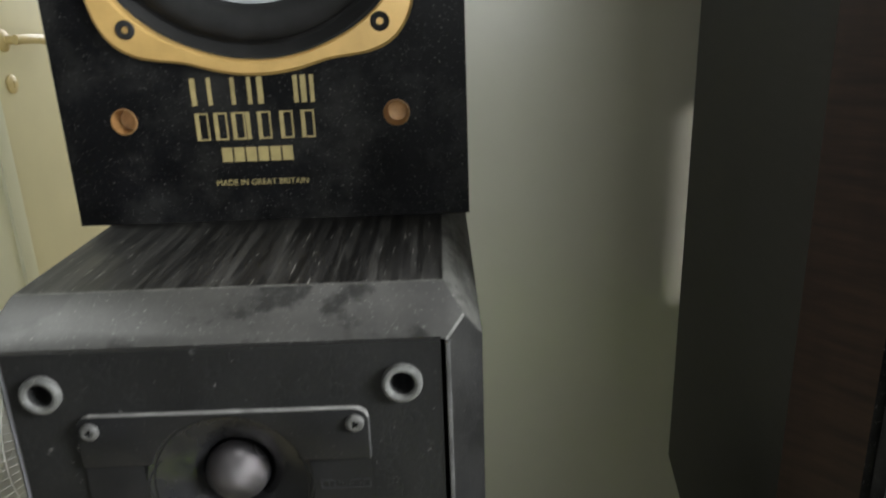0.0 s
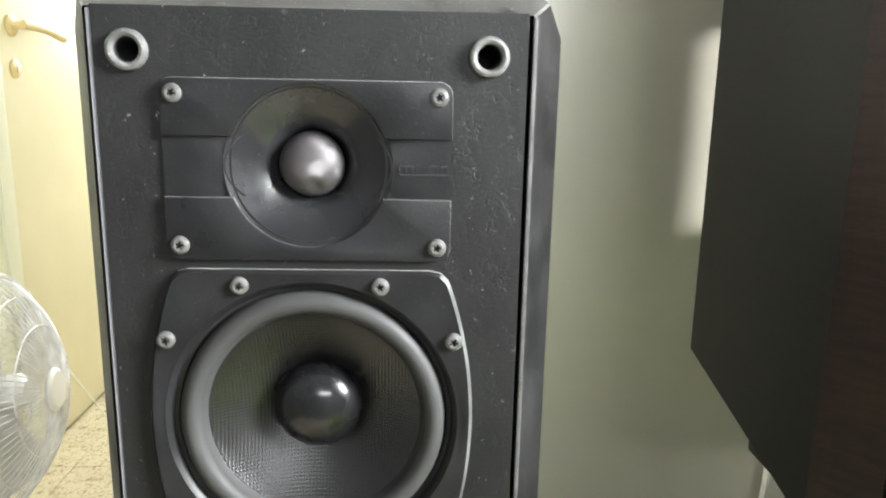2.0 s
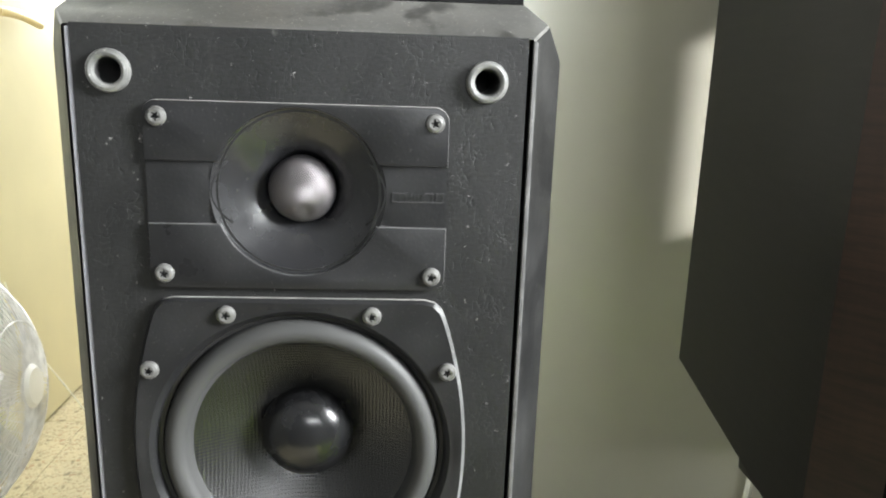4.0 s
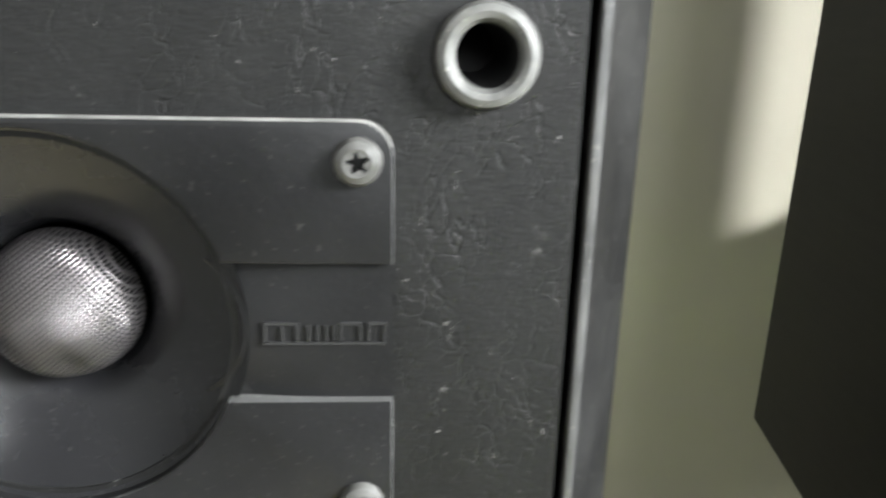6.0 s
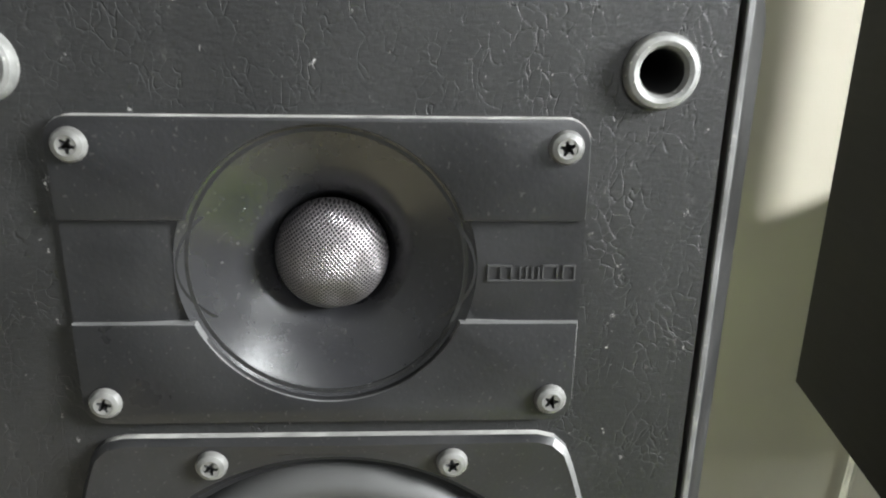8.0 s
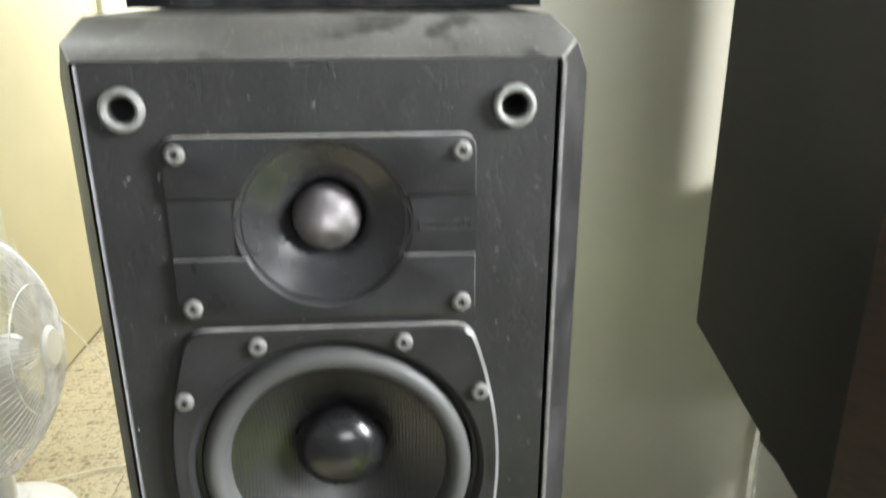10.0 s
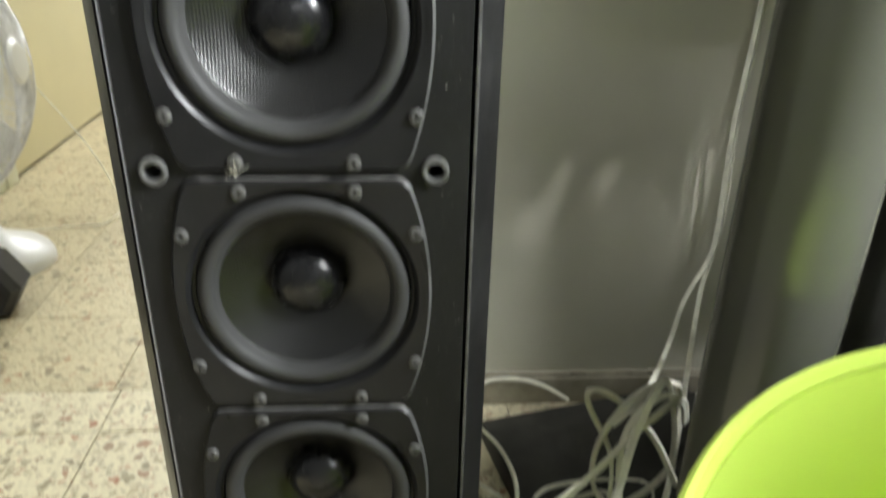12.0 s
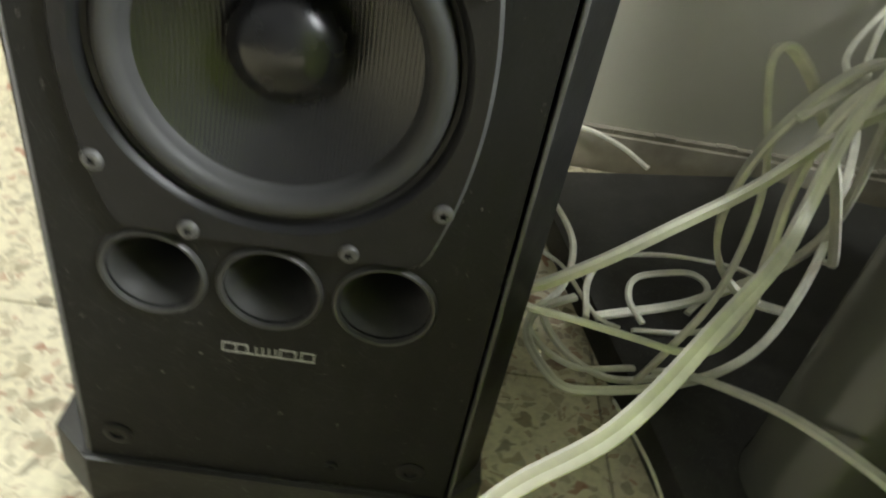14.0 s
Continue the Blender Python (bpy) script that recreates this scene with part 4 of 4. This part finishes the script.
def cage(name, depth, count, rings_at, label):
    bm = bmesh.new()
    for u in rings_at:
        r = 0.2 * u
        line = [Vector((depth * (1 - u ** 2.6), r * math.cos(t), r * math.sin(t))) for t in [2 * math.pi * q / 64 for q in range(65)]]
        sweep(bm, line, round_shape(0.0015 if u < 0.99 else 0.005, 6))
    body = part(name, bm, WIRE, fan, label)
    body.matrix_basis = AX
    bm = bmesh.new()
    sweep(bm, curve_through([(depth * (1 - u ** 2.6), 0.2 * u, 0) for u in (0.17, 0.35, 0.55, 0.75, 0.9, 1.0)], 2), round_shape(0.0011, 4))
    me = mesh_of("wire", bm, WIRE)
    for i in range(count):
        w = new("wire", me)
        w.parent = body
        w.matrix_basis = pose(0, 0, 0, 360 * i / count, 0, 0)


cage("front_cage", 0.085, 72, (0.18, 0.55, 0.8, 1.0), "white front wire cage")
cage("rear_cage", -0.07, 60, (0.3, 0.6, 0.85), "white rear wire cage")
bm = bmesh.new()
lathe(bm, [(0.036, 0.080), (0.036, 0.086), (0.030, 0.091), (0, 0.093)], n=32, axis="x")
bm.transform(AX)
part("badge_disc", bm, WHITE, fan, "white round centre badge")
bm = bmesh.new()
lathe(bm, [(0, -0.03), (0.03, -0.03), (0.032, 0.03), (0.02, 0.042), (0, 0.044)], n=32, axis="x")
bm.transform(AX)
hub = part("hub", bm, WHITE, fan)
for k in range(3):
    bm = bmesh.new()
    grid = []
    for i in range(9):
        u = i / 8
        r = 0.03 + 0.145 * u
        row = []
        for j in range(7):
            v = j / 6 - 0.5
            a = 2 * math.pi * k / 3 + v * (0.9 + 0.75 * math.sin(math.pi * min(1, u * 1.1) * 0.6)) + 0.25 * u
            row.append(bm.verts.new((0.032 * v * (1.2 - 0.3 * u), r * math.cos(a), r * math.sin(a))))
        grid.append(row)
    for i in range(8):
        for j in range(6):
            bm.faces.new((grid[i][j], grid[i + 1][j], grid[i + 1][j + 1], grid[i][j + 1]))
    bmesh.ops.solidify(bm, geom=bm.faces, thickness=0.002)
    bm.transform(AX)
    part("blade", bm, WHITE, fan)

# ---- dumbbell ----
bell = thing("dumbbell", "black hexagonal dumbbell with a chrome handle, lying on the floor", "dumbbell", (-0.595, 0.62, 0.0), 8)
HR = 0.058
for s in (-1, 1):
    bm = bmesh.new()
    lathe(bm, [(0, -0.040), (HR * 0.8, -0.040), (HR, -0.026), (HR, 0.026), (HR * 0.8, 0.040), (0, 0.040)], (0, s * 0.105, HR * math.cos(math.pi / 6)), 6)
    part("weight", bm, IRON, bell, "black hexagonal weight")
bm = bmesh.new()
lathe(bm, [(0, -0.07), (0.019, -0.066), (0.0135, -0.052), (0.0145, -0.03), (0.0165, 0.0), (0.0145, 0.03), (0.0135, 0.052), (0.019, 0.066), (0, 0.07)], (0, 0, HR * math.cos(math.pi / 6)), 28)
part("handle", bm, CHROME, bell, "chrome handle")

bm = bmesh.new()
box(bm, (-0.835, 0.73, 0.0), (-0.735, 0.78, 0.23), 0.004)
solid("black_box", bm, CABINET, "plain black box standing against the wall beside the fan", "box")


# ---- cables ----
def cable(points, w=0.0034, h=0.0018, twist=0.0, label="flat white twin speaker cable, loosely coiled behind the tower"):
    bm = bmesh.new()
    sweep(bm, curve_through(points, 8), ribbon_shape(w, h), twist)
    return solid("speaker_cable", bm, CABLE, label, "cable", "loose cables")


cable([(-0.05, -0.33, 0.004), (0.0, -0.21, 0.03), (0.048, -0.13, 0.11), (0.089, -0.10, 0.178), (0.125, -0.088, 0.212), (0.167, -0.04, 0.219), (0.206, 0.01, 0.217), (0.228, 0.045, 0.224),
       (0.248, 0.078, 0.25), (0.272, 0.10, 0.283), (0.298, 0.13, 0.24), (0.322, 0.165, 0.13), (0.28, 0.19, 0.05), (0.20, 0.17, 0.034)], 0.0037, 0.002)
# strands that rise in a loose bundle beside the stand
cable([(0.112, 0.10, 0.12), (0.117, 0.06, 0.14), (0.145, 0.05, 0.169), (0.18, 0.055, 0.197), (0.216, 0.07, 0.217), (0.248, 0.085, 0.242), (0.268, 0.095, 0.251), (0.285, 0.105, 0.257), (0.302, 0.118, 0.248), (0.318, 0.14, 0.21)], 0.0042, 0.002)
cable([(0.325, 0.15, 0.125), (0.32, 0.14, 0.137), (0.294, 0.135, 0.188), (0.273, 0.13, 0.218), (0.246, 0.12, 0.25), (0.222, 0.11, 0.27), (0.212, 0.105, 0.268), (0.22, 0.11, 0.246), (0.244, 0.12, 0.195),
       (0.248, 0.115, 0.153), (0.238, 0.10, 0.117), (0.224, 0.095, 0.081), (0.22, 0.109, 0.036)], 0.0036, 0.0018)
cable([(0.457, 0.437, 0.668), (0.456, 0.436, 0.52), (0.452, 0.436, 0.40), (0.456, 0.434, 0.26), (0.443, 0.42, 0.19), (0.401, 0.33, 0.167), (0.36, 0.24, 0.166), (0.333, 0.18, 0.147), (0.316, 0.145, 0.116), (0.30, 0.126, 0.075),
       (0.277, 0.117, 0.05), (0.238, 0.104, 0.04), (0.194, 0.095, 0.037), (0.17, 0.097, 0.034), (0.155, 0.118, 0.034), (0.148, 0.142, 0.036), (0.156, 0.157, 0.045), (0.182, 0.17, 0.05)], 0.0032, 0.0018)
cable([(0.4615, 0.438, 0.668), (0.4605, 0.438, 0.52), (0.4565, 0.438, 0.40), (0.46, 0.436, 0.26), (0.415, 0.40, 0.19), (0.362, 0.30, 0.199), (0.291, 0.16, 0.248), (0.259, 0.11, 0.256), (0.235, 0.10, 0.24)], 0.0028, 0.0017)
cable([(0.318, 0.16, 0.22), (0.304, 0.14, 0.251), (0.281, 0.12, 0.268), (0.26, 0.11, 0.267), (0.239, 0.105, 0.246), (0.228, 0.11, 0.208), (0.231, 0.12, 0.164), (0.248, 0.13, 0.126), (0.28, 0.14, 0.095), (0.331, 0.165, 0.068)], 0.0036, 0.0018)
cable([(0.306, 0.13, 0.235), (0.292, 0.11, 0.26), (0.276, 0.10, 0.27), (0.255, 0.09, 0.264), (0.242, 0.085, 0.241), (0.241, 0.085, 0.207), (0.247, 0.085, 0.167), (0.249, 0.08, 0.128), (0.236, 0.07, 0.111), (0.216, 0.065, 0.108),
       (0.183, 0.055, 0.122), (0.147, 0.05, 0.133), (0.119, 0.06, 0.13), (0.112, 0.10, 0.11)], 0.0036, 0.0018)
cable([(0.233, 0.12, 0.036), (0.25, 0.116, 0.042), (0.262, 0.08, 0.07), (0.272, 0.03, 0.104), (0.295, -0.012, 0.116), (0.325, -0.026, 0.10), (0.37, -0.030, 0.088)], 0.0032, 0.0018)
# slack coils lying on the base plate and the tiles
cable([(0.15, 0.35, 0.04), (0.158, 0.33, 0.05), (0.179, 0.30, 0.042), (0.186, 0.236, 0.05), (0.177, 0.193, 0.04), (0.152, 0.161, 0.034), (0.155, 0.136, 0.034), (0.18, 0.116, 0.034), (0.222, 0.123, 0.034)], 0.0028, 0.0016)
cable([(0.191, 0.161, 0.04), (0.195, 0.196, 0.045), (0.212, 0.223, 0.05), (0.246, 0.235, 0.05), (0.282, 0.239, 0.05), (0.33, 0.24, 0.045), (0.339, 0.222, 0.04), (0.315, 0.189, 0.036), (0.271, 0.166, 0.036), (0.226, 0.159, 0.036)], 0.0026, 0.0015, 2.0)
cable([(0.235, 0.168, 0.036), (0.226, 0.187, 0.042), (0.233, 0.208, 0.045), (0.255, 0.214, 0.05), (0.283, 0.225, 0.045), (0.294, 0.214, 0.04), (0.273, 0.187, 0.036)], 0.0026, 0.0015)
cable([(0.16, 0.173, 0.036), (0.164, 0.15, 0.034), (0.178, 0.125, 0.034), (0.203, 0.11, 0.034), (0.235, 0.115, 0.036), (0.268, 0.134, 0.038)], 0.0028, 0.0016)
cable([(0.14, 0.22, 0.068), (0.162, 0.234, 0.04), (0.181, 0.22, 0.036), (0.20, 0.172, 0.035), (0.217, 0.16, 0.035)], 0.0026, 0.0015)
cable([(0.14, 0.40, 0.03), (0.17, 0.425, 0.05), (0.215, 0.43, 0.052), (0.255, 0.425, 0.042), (0.285, 0.41, 0.030)], 0.003, 0.0017)
cable([(0.205, 0.095, 0.030), (0.225, 0.05, 0.022), (0.24, 0.0, 0.006), (0.26, -0.06, 0.004)], 0.001, 0.0008, 0, "thin pale wire trailing on the floor")


# fan's thin flex
bm = bmesh.new()
sweep(bm, curve_through([(-0.72, 0.99, 0.02), (-0.62, 1.05, 0.006), (-0.545, 1.08, 0.005), (-0.56, 1.2, 0.005), (-0.66, 1.32, 0.10), (-0.80, 1.34, 0.30), (-0.832, 1.345, 0.42)], 6), round_shape(0.0019, 6))
solid("power_cable", bm, CABLE, "thin white fan cable lying on the floor", "cable")


# ---- floor tiles ----
def tile_mesh(name, w, d, material):
    bm = bmesh.new()
    box(bm, (-w / 2 + 0.0006, -d / 2 + 0.0006, -0.012), (w / 2 - 0.0006, d / 2 - 0.0006, 0.0), 0.0005, 1)
    return mesh_of(name, bm, material, smooth=False)


def lay(me, x, y):
    t = new("tile", me)
    t.parent = floor
    t.location = (x, y, random.uniform(-0.0004, 0.0))


NEAR, STRIP, FAR = tile_mesh("tile", 0.27, 0.27, TERRAZZO), tile_mesh("tile", 0.27, 0.09, TERRAZZO), tile_mesh("tile", 0.2025, 0.2025, TERRAZZO_FINE)
for i in range(-2, 7):
    x = -0.333 + 0.27 * i + 0.135
    for j in range(10):
        lay(NEAR, x, 0.405 - 0.135 - 0.27 * j)
    lay(STRIP, x, 0.45)
for i in range(6):
    for j in range(12):
        lay(FAR, -0.95 + 0.10 + 0.2025 * i, 0.495 + 0.10125 + 0.2025 * j)
